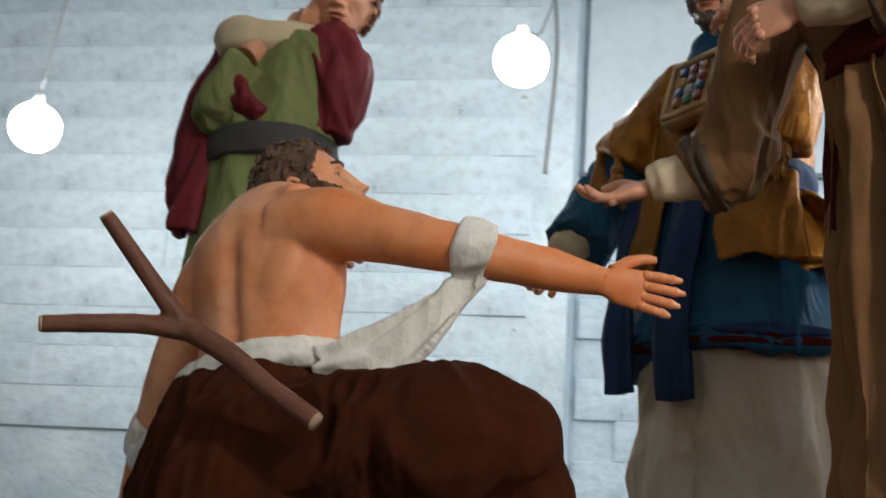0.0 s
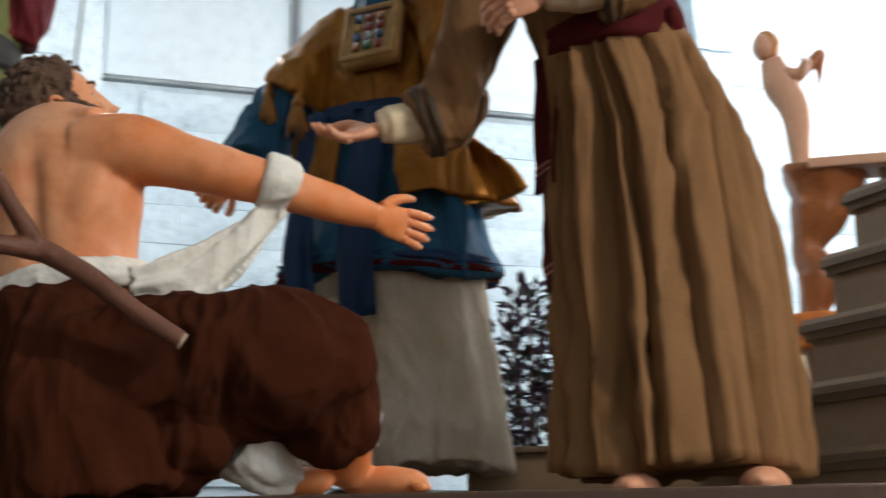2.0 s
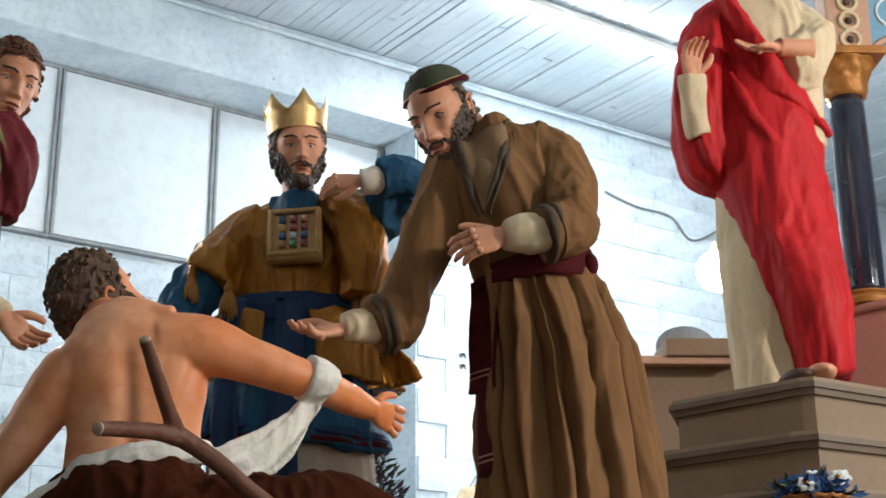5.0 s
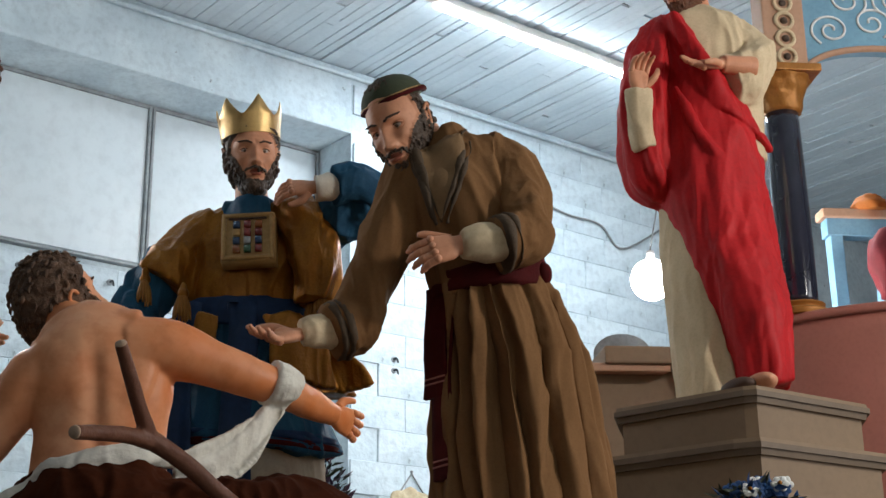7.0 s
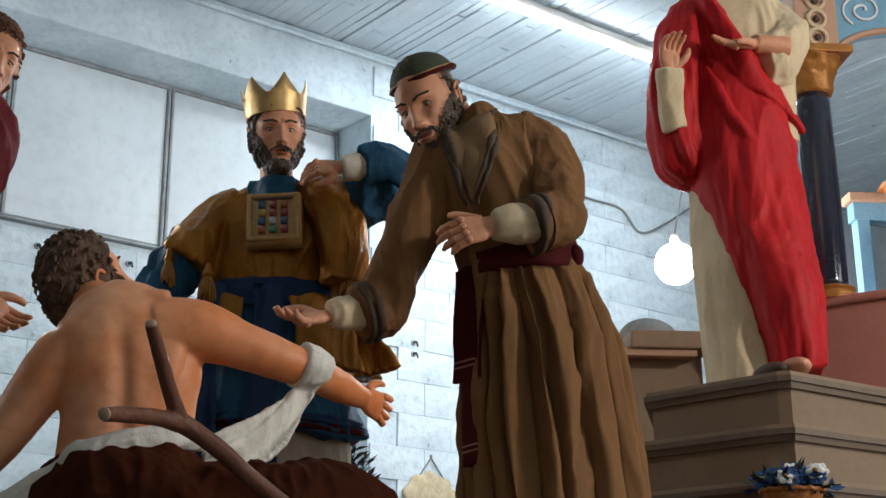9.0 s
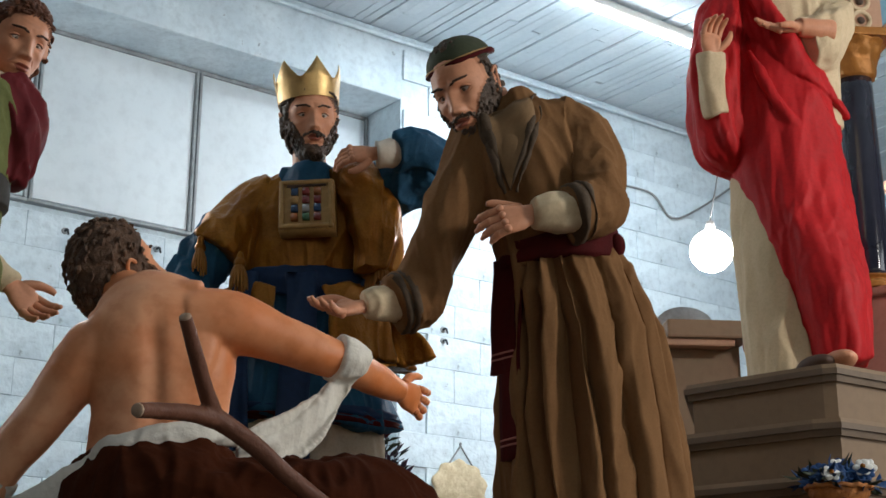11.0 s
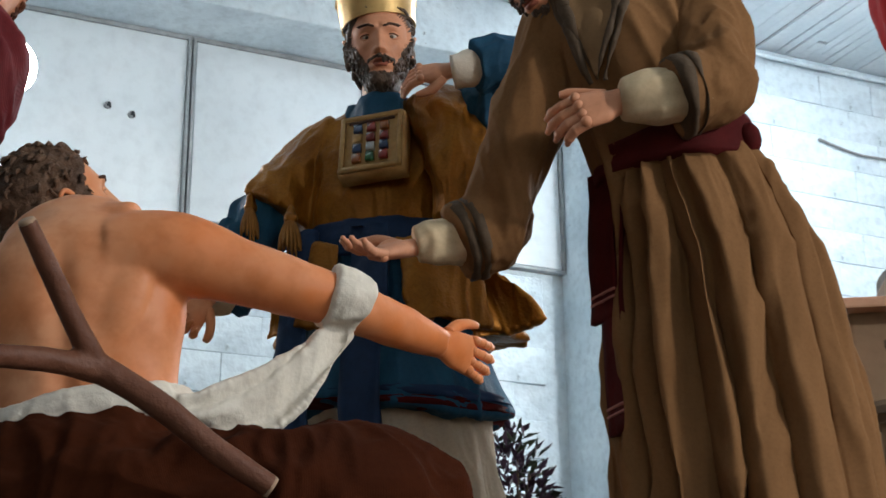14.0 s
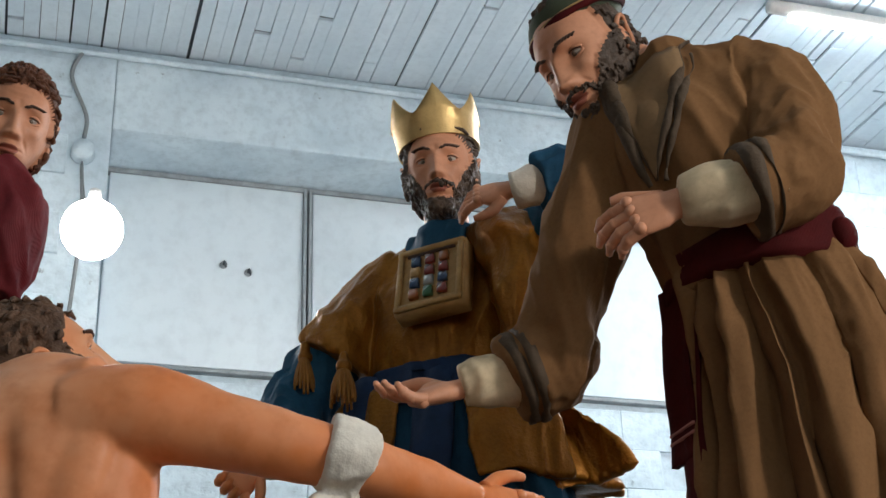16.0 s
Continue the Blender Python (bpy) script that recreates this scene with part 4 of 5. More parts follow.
def brown_man():
    F = Form("brown")
    for x, y in ((0.80, -0.44), (1.06, -0.50)):
        F.blob((x, y + 0.03, 0.03), (0.048, 0.13, 0.034), "skin2")
        F.blob((x, y + 0.03, 0.0), (0.056, 0.14, 0.024), "hair")
    F.apart = True
    F.pleats([(0.765, -0.355, 1.045, 0.150, 0.128), (0.788, -0.345, 0.98, 0.180, 0.142), (0.830, -0.315, 0.80, 0.218, 0.168), (0.855, -0.305, 0.50, 0.240, 0.19), (0.872, -0.300, 0.07, 0.262, 0.220)], "brown", 17, (0.010, 0.046), 11)
    F.apart = False
    # torso bends forward over the kneeling figure
    F.tube([(0.765, -0.36, 0.99), (0.742, -0.365, 1.12), (0.690, -0.37, 1.27), (0.668, -0.372, 1.38), (0.640, -0.372, 1.44), (0.622, -0.372, 1.462)], [(0.152, 0.128), (0.160, 0.136), (0.178, 0.138), (0.160, 0.116), (0.098, 0.085), (0.070, 0.066)], "brown", 48, 44, side=(1, 0.1, 0.25))
    F.blob((0.762, -0.352, 1.408), (0.085, 0.085, 0.066), "brown", None, 20, 14)
    # broad belt and its two hanging ends
    F.tube([(0.772, -0.36, 0.985), (0.768, -0.36, 1.03), (0.76, -0.362, 1.065)], [(0.168, 0.145), (0.166, 0.143), (0.162, 0.14)], "sash", 40, 8, side=(1, 0, 0), folds=0.012, k=4)
    for x0, w, ze, y0 in ((0.596, 0.050, 0.69, -0.355), (0.618, 0.036, 0.46, -0.365)):
        rows, k = [], 26
        for i in range(k):
            u = i / (k - 1)
            z = 1.0 + (ze - 1.0) * u
            rows.append([(x0 + w * v - 0.012 * u + 0.004 * math.sin(9 * u), y0 + 0.02 * u - 0.075 * v + 0.004 * math.sin(8 * v + 4 * u), z) for v in [j / 6 for j in range(7)]])
        F.sheet(rows, "sash", 0.005)
        for zz in (0.035, 0.05):
            u = (1.0 - ze - zz) / (1.0 - ze)
            F.sheet([[(x0 + w * v - 0.012 * u, y0 - 0.004 + 0.02 * u - 0.075 * v, ze + zz + e) for v in (0.02, 0.35, 0.65, 0.98)] for e in (0.0, 0.005)], "stripe", 0.0055)
    F.blob((0.915, -0.43, 1.035), (0.022, 0.025, 0.03), "sash")
    # lowered arm with the open palm
    F.tube([(0.575, -0.385, 1.36), (0.505, -0.385, 1.22), (0.435, -0.372, 1.02), (0.390, -0.36, 0.93)], [0.088, 0.080, 0.070, 0.064], "brown", 28, folds=0.02, k=5)
    F.tube([(0.43, -0.36, 0.97), (0.375, -0.355, 0.895), (0.318, -0.372, 0.868)], [0.066, 0.077, 0.074], "brown", 28, folds=0.02, k=5)
    F.tube([(0.334, -0.366, 0.873), (0.322, -0.370, 0.868)], [0.078, 0.077], "browntrim", 28, rings=3)
    F.tube([(0.352, -0.360, 0.880), (0.346, -0.362, 0.878)], [0.079, 0.079], "browntrim", 28, rings=3)
    F.tube([(0.36, -0.36, 0.88), (0.28, -0.395, 0.866), (0.236, -0.412, 0.856)], [0.052, 0.042, 0.036], "cream", 28, folds=0.05, k=5)
    hand_shape(F, (0.235, -0.412, 0.852), (0.094, -0.492, 0.806), (-0.25, -0.55, 0.8), "skin2", 1.02, 0.30, 0.20, -1)
    # arm held in front of the waist
    F.tube([(0.755, -0.36, 1.400), (0.828, -0.40, 1.37), (0.858, -0.455, 1.25), (0.850, -0.50, 1.13)], [0.075, 0.078, 0.070, 0.068], "brown", 28, folds=0.02, k=5)
    F.tube([(0.868, -0.485, 1.14), (0.83, -0.535, 1.10), (0.770, -0.555, 1.075)], [0.066, 0.073, 0.072], "brown", 28, folds=0.02, k=5)
    F.tube([(0.784, -0.552, 1.080), (0.772, -0.555, 1.076)], [0.076, 0.075], "browntrim", 28, rings=3)
    F.tube([(0.802, -0.548, 1.087), (0.796, -0.550, 1.085)], [0.077, 0.077], "browntrim", 28, rings=3)
    F.tube([(0.83, -0.545, 1.09), (0.73, -0.570, 1.075), (0.668, -0.580, 1.068)], [0.054, 0.048, 0.036], "cream", 28, folds=0.06, k=5)
    hand_shape(F, (0.668, -0.580, 1.066), (0.515, -0.610, 1.020), (0.05, 0.97, -0.22), "skin2", 1.08, 0.40, 0.05, 1)
    # neck, tunic seen in the open collar, and braid along its edges
    F.tube([(0.645, -0.36, 1.37), (0.605, -0.372, 1.43), (0.575, -0.382, 1.475)], [0.066, 0.056, 0.054], "skin2", 28)
    F.fuse("brown", 0.0055, 4)
    left = [(0.565, -0.33, 1.47), (0.548, -0.42, 1.43), (0.556, -0.49, 1.34), (0.575, -0.52, 1.25), (0.598, -0.53, 1.145)]
    right = [(0.678, -0.345, 1.475), (0.690, -0.39, 1.45), (0.685, -0.46, 1.37), (0.650, -0.52, 1.26), (0.600, -0.53, 1.145)]
    fine = lambda e: [Vector(e[min(int(q), 3)]).lerp(Vector(e[min(int(q), 3) + 1]), q - min(int(q), 3)) for q in [4 * i / 24 for i in range(25)]]
    A, B = F.snap("brown", fine(left), 0.003), F.snap("brown", fine(right), 0.003)
    F.sheet([F.snap("brown", [a.lerp(b, q / 10) for q in range(11)], 0.004) for a, b in zip(A[9:], B[9:])], "tan", 0.003)
    for e, w in ((A, -1), (B, 1)):
        F.tube(e[7:], [0.0055] * 18, "browntrim", 8, 69)
        F.tube(F.snap("brown", [p + Vector((w * 0.016, 0, -0.004)) for p in e[10:]], 0.002), [0.0032] * 15, "browntrim", 8, 57)
    m = head(F, (0.514, -0.402, 1.482), (-0.50, -0.74, -0.46), (-0.27, 0.0, 1.0), 0, "skin2", "greyhair", True, 1.13, 0.2, 8, 0.100, 0.6)
    hc = Vector((0.514, -0.402, 1.482))
    F.blob(hc + m @ Vector((0, -0.024, 0.074)), (0.094, 0.108, 0.082), "kippah", m, 32, 18, lambda d: 1.0 if d.z > 0 else 0.75)
    rim = [hc + m @ Vector((0.095 * math.cos(a), -0.024 + 0.109 * math.sin(a), 0.077)) for a in [2 * math.pi * i / 24 for i in range(25)]]
    F.tube(rim, [0.0045] * 25, "sash", 8, rings=49)
    F.tube([p + m @ Vector((0, 0, 0.007)) for p in rim], [0.003] * 25, "plate", 8, rings=49)
    F.fuse("skin2", 0.0035, 3)
    F.fuse("cream", 0.005, 3)
    return F.done("standing_statue", "carved bearded statue in a brown robe bending forward", "statue", "", 0.85)


def beggar():
    F = Form("trouser")
    # bare torso, seen from behind
    F.tube([(-0.20, -1.00, 0.34), (-0.20, -1.005, 0.45), (-0.205, -1.015, 0.55), (-0.215, -1.02, 0.635), (-0.235, -0.995, 0.69), (-0.25, -0.96, 0.725)], [(0.150, 0.088), (0.145, 0.084), (0.162, 0.088), (0.165, 0.086), (0.120, 0.075), (0.06, 0.06)], "skin", 64, 60, side=(0.93, 0.25, 0.22))
    for a, b in (((-0.315, -1.075, 0.635), (-0.26, -1.072, 0.51)), ((-0.125, -1.065, 0.65), (-0.155, -1.07, 0.51))):
        F.blob((Vector(a) + Vector(b)) / 2 + Vector((0, 0.012, 0)), (0.058, 0.030, 0.10), "skin", axes((0.1, -1, 0.1), (Vector(a) - Vector(b))), 28, 20)
    F.blob((-0.09, -1.01, 0.655), (0.075, 0.070, 0.070), "skin", None, 24, 16)
    F.blob((-0.345, -1.03, 0.575), (0.070, 0.068, 0.070), "skin", None, 24, 16)
    F.tube([(-0.20, -1.01, 0.70), (-0.13, -1.015, 0.69)], [0.05, 0.05], "skin", 20)
    F.tube([(-0.27, -1.0, 0.69), (-0.33, -1.02, 0.62)], [0.05, 0.05], "skin", 20)
    F.tube([(-0.25, -0.97, 0.69), (-0.300, -0.89, 0.735), (-0.335, -0.84, 0.775)], [0.066, 0.058, 0.056], "skin", 20)
    head(F, (-0.340, -0.825, 0.802), (0.62, 0.52, 0.58), (-0.45, -0.38, 0.8), 0, "skin", "curls", True, 1.03, 0.9, 21)
    # reaching arm
    F.tube([(-0.16, -1.02, 0.645), (-0.07, -1.005, 0.655), (0.06, -0.955, 0.625), (0.185, -0.88, 0.595), (0.25, -0.785, 0.585), (0.322, -0.688, 0.572)], [0.075, 0.070, 0.052, 0.043, 0.040, 0.027], "skin", 26, 40)
    hand_shape(F, (0.315, -0.697, 0.573), (0.424, -0.540, 0.556), (-0.74, 0.54, 0.22), "skin", 0.95, 0.12, 0.08, -1)
    # the other arm, propped on the ground
    F.tube([(-0.29, -1.03, 0.61), (-0.355, -1.035, 0.56), (-0.44, -1.02, 0.44), (-0.535, -0.985, 0.32), (-0.60, -0.96, 0.18), (-0.645, -0.94, 0.03)], [0.070, 0.066, 0.054, 0.047, 0.042, 0.030], "skin", 26, 40)
    hand_shape(F, (-0.645, -0.94, 0.07), (-0.72, -0.88, 0.012), (0, 0, -1), "skin", 1.05, 0.2)
    # rags: round the arms, round the waist and slung between
    F.tube([(0.165, -0.895, 0.606), (0.185, -0.882, 0.601), (0.203, -0.862, 0.596)], [0.052, 0.056, 0.052], "rag", 36, 14, folds=0.05, k=3, rough=0.05)
    F.tube([(-0.53, -0.99, 0.325), (-0.555, -0.975, 0.295), (-0.575, -0.965, 0.262)], [0.049, 0.054, 0.050], "rag", 32, folds=0.07, k=5)
    F.tube([(-0.585, -0.985, 0.285), (-0.52, -1.04, 0.240), (-0.42, -1.08, 0.262), (-0.31, -1.095, 0.33)], [(0.016, 0.009), (0.022, 0.010), (0.027, 0.011), (0.026, 0.012)], "rag", 28, 40, side=(0, 0, 1), folds=0.06)
    F.tube([(-0.355, -1.03, 0.315), (-0.29, -1.115, 0.345), (-0.17, -1.115, 0.385), (-0.065, -1.05, 0.405), (-0.035, -0.95, 0.415)], [(0.026, 0.016), (0.030, 0.016), (0.026, 0.016), (0.024, 0.016), (0.022, 0.015)], "rag", 20, 60, folds=0.10, k=4, rough=0.25, side=(0, 0, 1))
    rows = []
    for i in range(26):
        u = i / 25
        a = Vector((0.195, -0.875, 0.56)).lerp(Vector((-0.03, -1.03, 0.385)), u) + Vector((0, 0, -0.045 * math.sin(math.pi * u)))
        w = 0.030 + 0.028 * math.sin(math.pi * min(1, u * 1.1))
        rows.append([a + Vector((0.010 * math.sin(6 * v + 4 * u), -0.012 * math.cos(9 * v + 3 * u), (v - 0.5) * 2 * w)) for v in [j / 9 for j in range(10)]])
    F.sheet(rows, "rag", 0.006)
    # dark trousers gathered over the bent legs
    F.tube([(-0.27, -1.06, 0.255), (-0.16, -1.06, 0.205), (0.05, -1.02, 0.215), (0.22, -0.955, 0.232), (0.31, -0.92, 0.215), (0.365, -0.90, 0.175)], [(0.085, 0.13), (0.143, 0.160), (0.134, 0.15), (0.132, 0.135), (0.112, 0.11), (0.05, 0.06)], "trouser", 64, 80, side=(0, 0, 1), folds=0.018, k=5)
    F.tube([(-0.20, -1.015, 0.350), (-0.19, -1.045, 0.25), (-0.15, -1.06, 0.12), (-0.13, -1.05, -0.02)], [(0.158, 0.104), (0.190, 0.150), (0.225, 0.185), (0.235, 0.19)], "trouser", 64, 40, side=(1, 0, 0), folds=0.022, k=7)
    F.tube([(-0.10, -1.02, 0.15), (0.06, -0.98, 0.105), (0.13, -0.95, 0.08)], [(0.15, 0.15), (0.12, 0.14), (0.06, 0.09)], "trouser", 48, 30, side=(0, 0, 1), folds=0.03, k=6)
    F.tube([(0.30, -0.91, 0.21), (0.30, -0.87, 0.15), (0.29, -0.82, 0.125)], [0.09, 0.088, 0.07], "trouser", 40, folds=0.04, k=6)
    F.tube([(0.31, -0.82, 0.15), (0.29, -0.75, 0.085), (0.28, -0.71, 0.05)], [0.058, 0.05, 0.042], "skin", 20)
    F.tube([(0.305, -0.81, 0.155), (0.30, -0.785, 0.11)], [0.072, 0.068], "rag", 22, folds=0.10, k=6)
    F.blob((0.345, -0.69, 0.035), (0.095, 0.042, 0.032), "skin", None, 22, 14)
    for i in range(5):
        F.blob((0.435 - 0.008 * abs(i - 1), -0.725 + 0.017 * i, 0.022), (0.018, 0.009, 0.011), "skin", None, 10, 8)
    F.tube([(0.13, -0.92, 0.10), (0.17, -0.85, 0.055), (0.20, -0.80, 0.04)], [0.062, 0.05, 0.04], "rag", 22, folds=0.08, k=6)
    F.blob((0.215, -0.78, 0.032), (0.06, 0.045, 0.030), "skin")
    F.fuse("skin", 0.0045, 9)
    F.fuse("trouser", 0.006, 8)
    F.fuse("rag", 0.004, 2)
    k = F.idx("skin")
    dent = {v for f, m in zip(F.f, F.m) if m == k for v in f}
    for i in dent:
        p = Vector(F.v[i])
        if p.y < -1.04 and 0.33 < p.z < 0.68:
            x = -0.195 - 0.02 * (p.z - 0.34) / 0.3
            F.v[i] = tuple(p + Vector((0, 0.010 * math.exp(-((p.x - x) / 0.022) ** 2) * min(1.0, (0.68 - p.z) / 0.08, (p.z - 0.33) / 0.05), 0)))
    return F.done("kneeling_statue", "carved kneeling beggar statue with bare back and dark trousers", "statue", "", 1.05)


def stick():
    F = Form("wood")
    f, t, l, b = (Vector(p) for p in ((-0.075, -1.303, 0.399), (-0.115, -1.442, 0.553), (-0.184, -1.489, 0.369), (0.153, -1.189, 0.241)))
    F.tube([f, f.lerp(b, 0.35) + Vector((0.0, 0, 0.008)), f.lerp(b, 0.7), b], [0.0205, 0.019, 0.018, 0.0165], "wood", 18, rough=0.10)
    F.tube([f + (b - f) * 0.05, f.lerp(t, 0.4) + Vector((0.004, 0, 0)), t], [0.019, 0.0155, 0.013], "wood", 16, rough=0.12)
    F.tube([f + (b - f) * 0.06, f.lerp(l, 0.35), l], [0.020, 0.0165, 0.0145], "wood", 16, rough=0.12)
    for p, q, r in ((b, (b - f).normalized(), 0.0163), (t, (t - f).normalized(), 0.012), (l, (l - f).normalized(), 0.0135)):
        F.tube([p - q * 0.002, p + q * 0.003], [r, r * 0.9], "cut", 16, rings=3)
    F.fuse("wood", 0.004, 1)
    return F.done("forked_stick", "bare forked branch crutch leaning against the kneeling figure", "stick")


def young_man():
    F = Form("green")
    for x in (-0.90, -0.72):
        F.blob((x, -0.66, 0.03), (0.05, 0.12, 0.035), "hair")
    F.skirt([(-0.78, -0.52, 1.12, 0.150, 0.125), (-0.785, -0.52, 0.90, 0.175, 0.15), (-0.80, -0.53, 0.5, 0.195, 0.17), (-0.815, -0.54, 0.04, 0.215, 0.19)], "green", (0.02, 0.10), 8, 17, 120, 44)
    F.skirt([(-0.775, -0.48, 1.45, 0.08, 0.07), (-0.775, -0.49, 1.40, 0.18, 0.11), (-0.78, -0.50, 1.28, 0.19, 0.13), (-0.78, -0.515, 1.12, 0.165, 0.135), (-0.78, -0.52, 1.08, 0.16, 0.135)], "green", (0.01, 0.04), 7, 18, rings=24)
    F.tube([(-0.78, -0.52, 1.065), (-0.78, -0.52, 1.10), (-0.78, -0.518, 1.135)], [(0.180, 0.155), (0.184, 0.160), (0.182, 0.156)], "belt", 36, 8, side=(1, 0, 0), folds=0.01)
    # maroon cape over the shoulders
    rows = []
    for i in range(22):
        u = i / 21
        z = 1.42 - 0.53 * u
        rows.append([(-0.985 + 0.04 * u + 0.115 * v + 0.012 * math.sin(10 * v), -0.60 - 0.10 * u - 0.03 * math.sin(4 * v) + 0.05 * (1 - v), z - 0.02 * v) for v in [j / 9 for j in range(10)]])
    F.sheet(rows, "maroon", 0.010)
    F.tube([(-0.93, -0.50, 1.40), (-0.95, -0.55, 1.25), (-0.95, -0.58, 1.08), (-0.94, -0.60, 0.92)], [(0.08, 0.10), (0.085, 0.10), (0.08, 0.095), (0.055, 0.07)], "maroon", 24, folds=0.06)
    F.tube([(-0.66, -0.48, 1.42), (-0.61, -0.47, 1.30), (-0.625, -0.47, 1.15)], [0.07, 0.080, 0.05], "maroon", 24, folds=0.06)
    F.tube([(-0.90, -0.57, 1.40), (-0.80, -0.655, 1.27), (-0.70, -0.63, 1.16)], [(0.04, 0.02), (0.05, 0.022), (0.03, 0.02)], "maroon", 24, folds=0.05)
    # folded arm, fist at the chin, and the cream roll of cloth
    F.tube([(-0.90, -0.54, 1.30), (-0.87, -0.63, 1.22), (-0.82, -0.66, 1.22), (-0.77, -0.64, 1.32)], [0.065, 0.06, 0.055, 0.05], "green", 24, folds=0.04)
    F.tube([(-0.93, -0.55, 1.41), (-0.84, -0.62, 1.415), (-0.74, -0.585, 1.40), (-0.64, -0.50, 1.40)], [0.042, 0.052, 0.048, 0.035], "cream", 24, folds=0.07, k=5)
    F.tube([(-0.77, -0.635, 1.34), (-0.735, -0.56, 1.44)], [0.032, 0.026], "skin2", 16)
    F.blob((-0.722, -0.52, 1.468), (0.036, 0.032, 0.030), "skin2", None, 18, 12)
    for i in range(4):
        F.tube([(-0.70 + 0.004 * i, -0.50 - 0.016 * i, 1.478), (-0.675 + 0.004 * i, -0.505 - 0.016 * i, 1.470), (-0.68, -0.51 - 0.016 * i, 1.448)], [0.010, 0.010, 0.008], "skin2", 8)
    F.v = [(x - 0.08, y + 0.01, z) for x, y, z in F.v]
    # the lowered arm
    F.tube([(-0.76, -0.47, 0.97), (-0.71, -0.468, 0.915), (-0.662, -0.465, 0.872)], [0.045, 0.038, 0.028], "cream", 16)
    hand_shape(F, (-0.665, -0.465, 0.875), (-0.57, -0.44, 0.785), (0.3, -0.9, 0.4), "skin2", 1.0, 0.35, 0.16, 1)
    F.tube([(-0.84, -0.48, 1.42), (-0.76, -0.45, 1.52)], [0.055, 0.05], "skin2", 16)
    head(F, (-0.722, -0.425, 1.560), (0.55, -0.72, -0.25), (0.16, 0, 1), 0, "skin2", "redhair", False, 1.03, 0.3, 31)
    F.fuse("green", 0.006, 5)
    F.fuse("maroon", 0.006, 5)
    F.fuse("skin2", 0.004, 3)
    return F.done("young_statue", "carved young man statue in green robe and maroon cape", "statue", "", 1.0)


def red_man():
    F = Form("red")
    F.blob((1.60, 0.02, 0.815), (0.05, 0.11, 0.03), "facedark")
    F.blob((1.66, -0.02, 0.825), (0.045, 0.09, 0.03), "skin2")
    F.skirt([(1.64, 0.36, 1.75, 0.14, 0.13), (1.60, 0.33, 1.35, 0.125, 0.15), (1.585, 0.26, 0.787, 0.095, 0.15)], "cream", (0.02, 0.08), 7, 23)
    # cream tunic, with a wide sleeve
    F.skirt([(1.665, 0.34, 2.295, 0.07, 0.06), (1.675, 0.345, 2.245, 0.17, 0.11), (1.685, 0.35, 2.12, 0.20, 0.13), (1.69, 0.355, 1.85, 0.185, 0.14), (1.69, 0.355, 1.70, 0.18, 0.14)], "cream", (0.01, 0.03), 6, 27, rings=26)
    F.tube([(1.78, 0.35, 2.21), (1.84, 0.30, 2.10), (1.80, 0.23, 1.995), (1.715, 0.19, 1.955)], [(0.075, 0.085), (0.085, 0.075), (0.100, 0.055), (0.088, 0.045)], "cream", 36, 40, side=(0.3, 0, 1), folds=0.04, k=5)
    F.tube([(1.80, 0.18, 2.00), (1.68, 0.155, 2.00)], [0.04, 0.032], "skin2", 18)
    hand_shape(F, (1.685, 0.155, 2.0), (1.515, 0.145, 1.985), (-0.1, -0.55, 0.75), "skin2", 1.05, 0.15, 0.10, 1)
    # red mantle: wound round the body, over the right shoulder and arm
    levels = [(1.645, 0.345, 2.00, 0.150, 0.14), (1.655, 0.345, 1.86, 0.180, 0.165), (1.655, 0.33, 1.65, 0.185, 0.185), (1.675, 0.28, 1.35, 0.165, 0.18), (1.71, 0.20, 1.08, 0.125, 0.17), (1.725, 0.16, 0.85, 0.090, 0.13)]
    F.skirt(levels, "red", (0.02, 0.09), 6, 41, 140, 50, 1.1)
    rows = []
    for i in range(30):
        u = i / 29
        z = 2.22 - 0.30 * u
        rows.append([(1.50 + 0.33 * v * u + 0.05 * v, 0.24 + 0.03 * math.sin(5 * v + 2 * u) - 0.07 * math.sin(math.pi * v) + 0.03 * u, z - 0.16 * v * u - 0.03 * v) for v in [j / 12 for j in range(13)]])
    F.sheet(rows, "red", 0.012)
    F.tube([(1.57, 0.33, 2.23), (1.505, 0.33, 2.15), (1.455, 0.33, 2.03), (1.435, 0.32, 1.85), (1.44, 0.33, 1.64), (1.50, 0.34, 1.55)], [(0.06, 0.07), (0.085, 0.10), (0.085, 0.12), (0.085, 0.13), (0.08, 0.12), (0.03, 0.05)], "red", 40, 50, folds=0.07, k=7, side=(1, 0, 0))
    for j in range(3):
        F.tube([(1.52 + 0.05 * j, 0.205, 1.93 - 0.06 * j), (1.60 + 0.05 * j, 0.150 + 0.012 * j, 1.70 - 0.10 * j), (1.76 + 0.015 * j, 0.18 + 0.03 * j, 1.50 - 0.11 * j)], [0.006, 0.016, 0.005], "red", 12)
    # raised hand out of the mantle
    F.tube([(1.405, 0.22, 1.70), (1.385, 0.20, 1.79), (1.38, 0.18, 1.90)], [0.038, 0.042, 0.042], "cream", 20, folds=0.04)
    hand_shape(F, (1.38, 0.18, 1.89), (1.390, 0.17, 2.03), (0.3, -0.9, 0.1), "skin2", 1.0, 0.4, 0.12, -1)
    F.tube([(1.665, 0.34, 2.25), (1.635, 0.32, 2.37)], [0.058, 0.054], "skin2", 18)
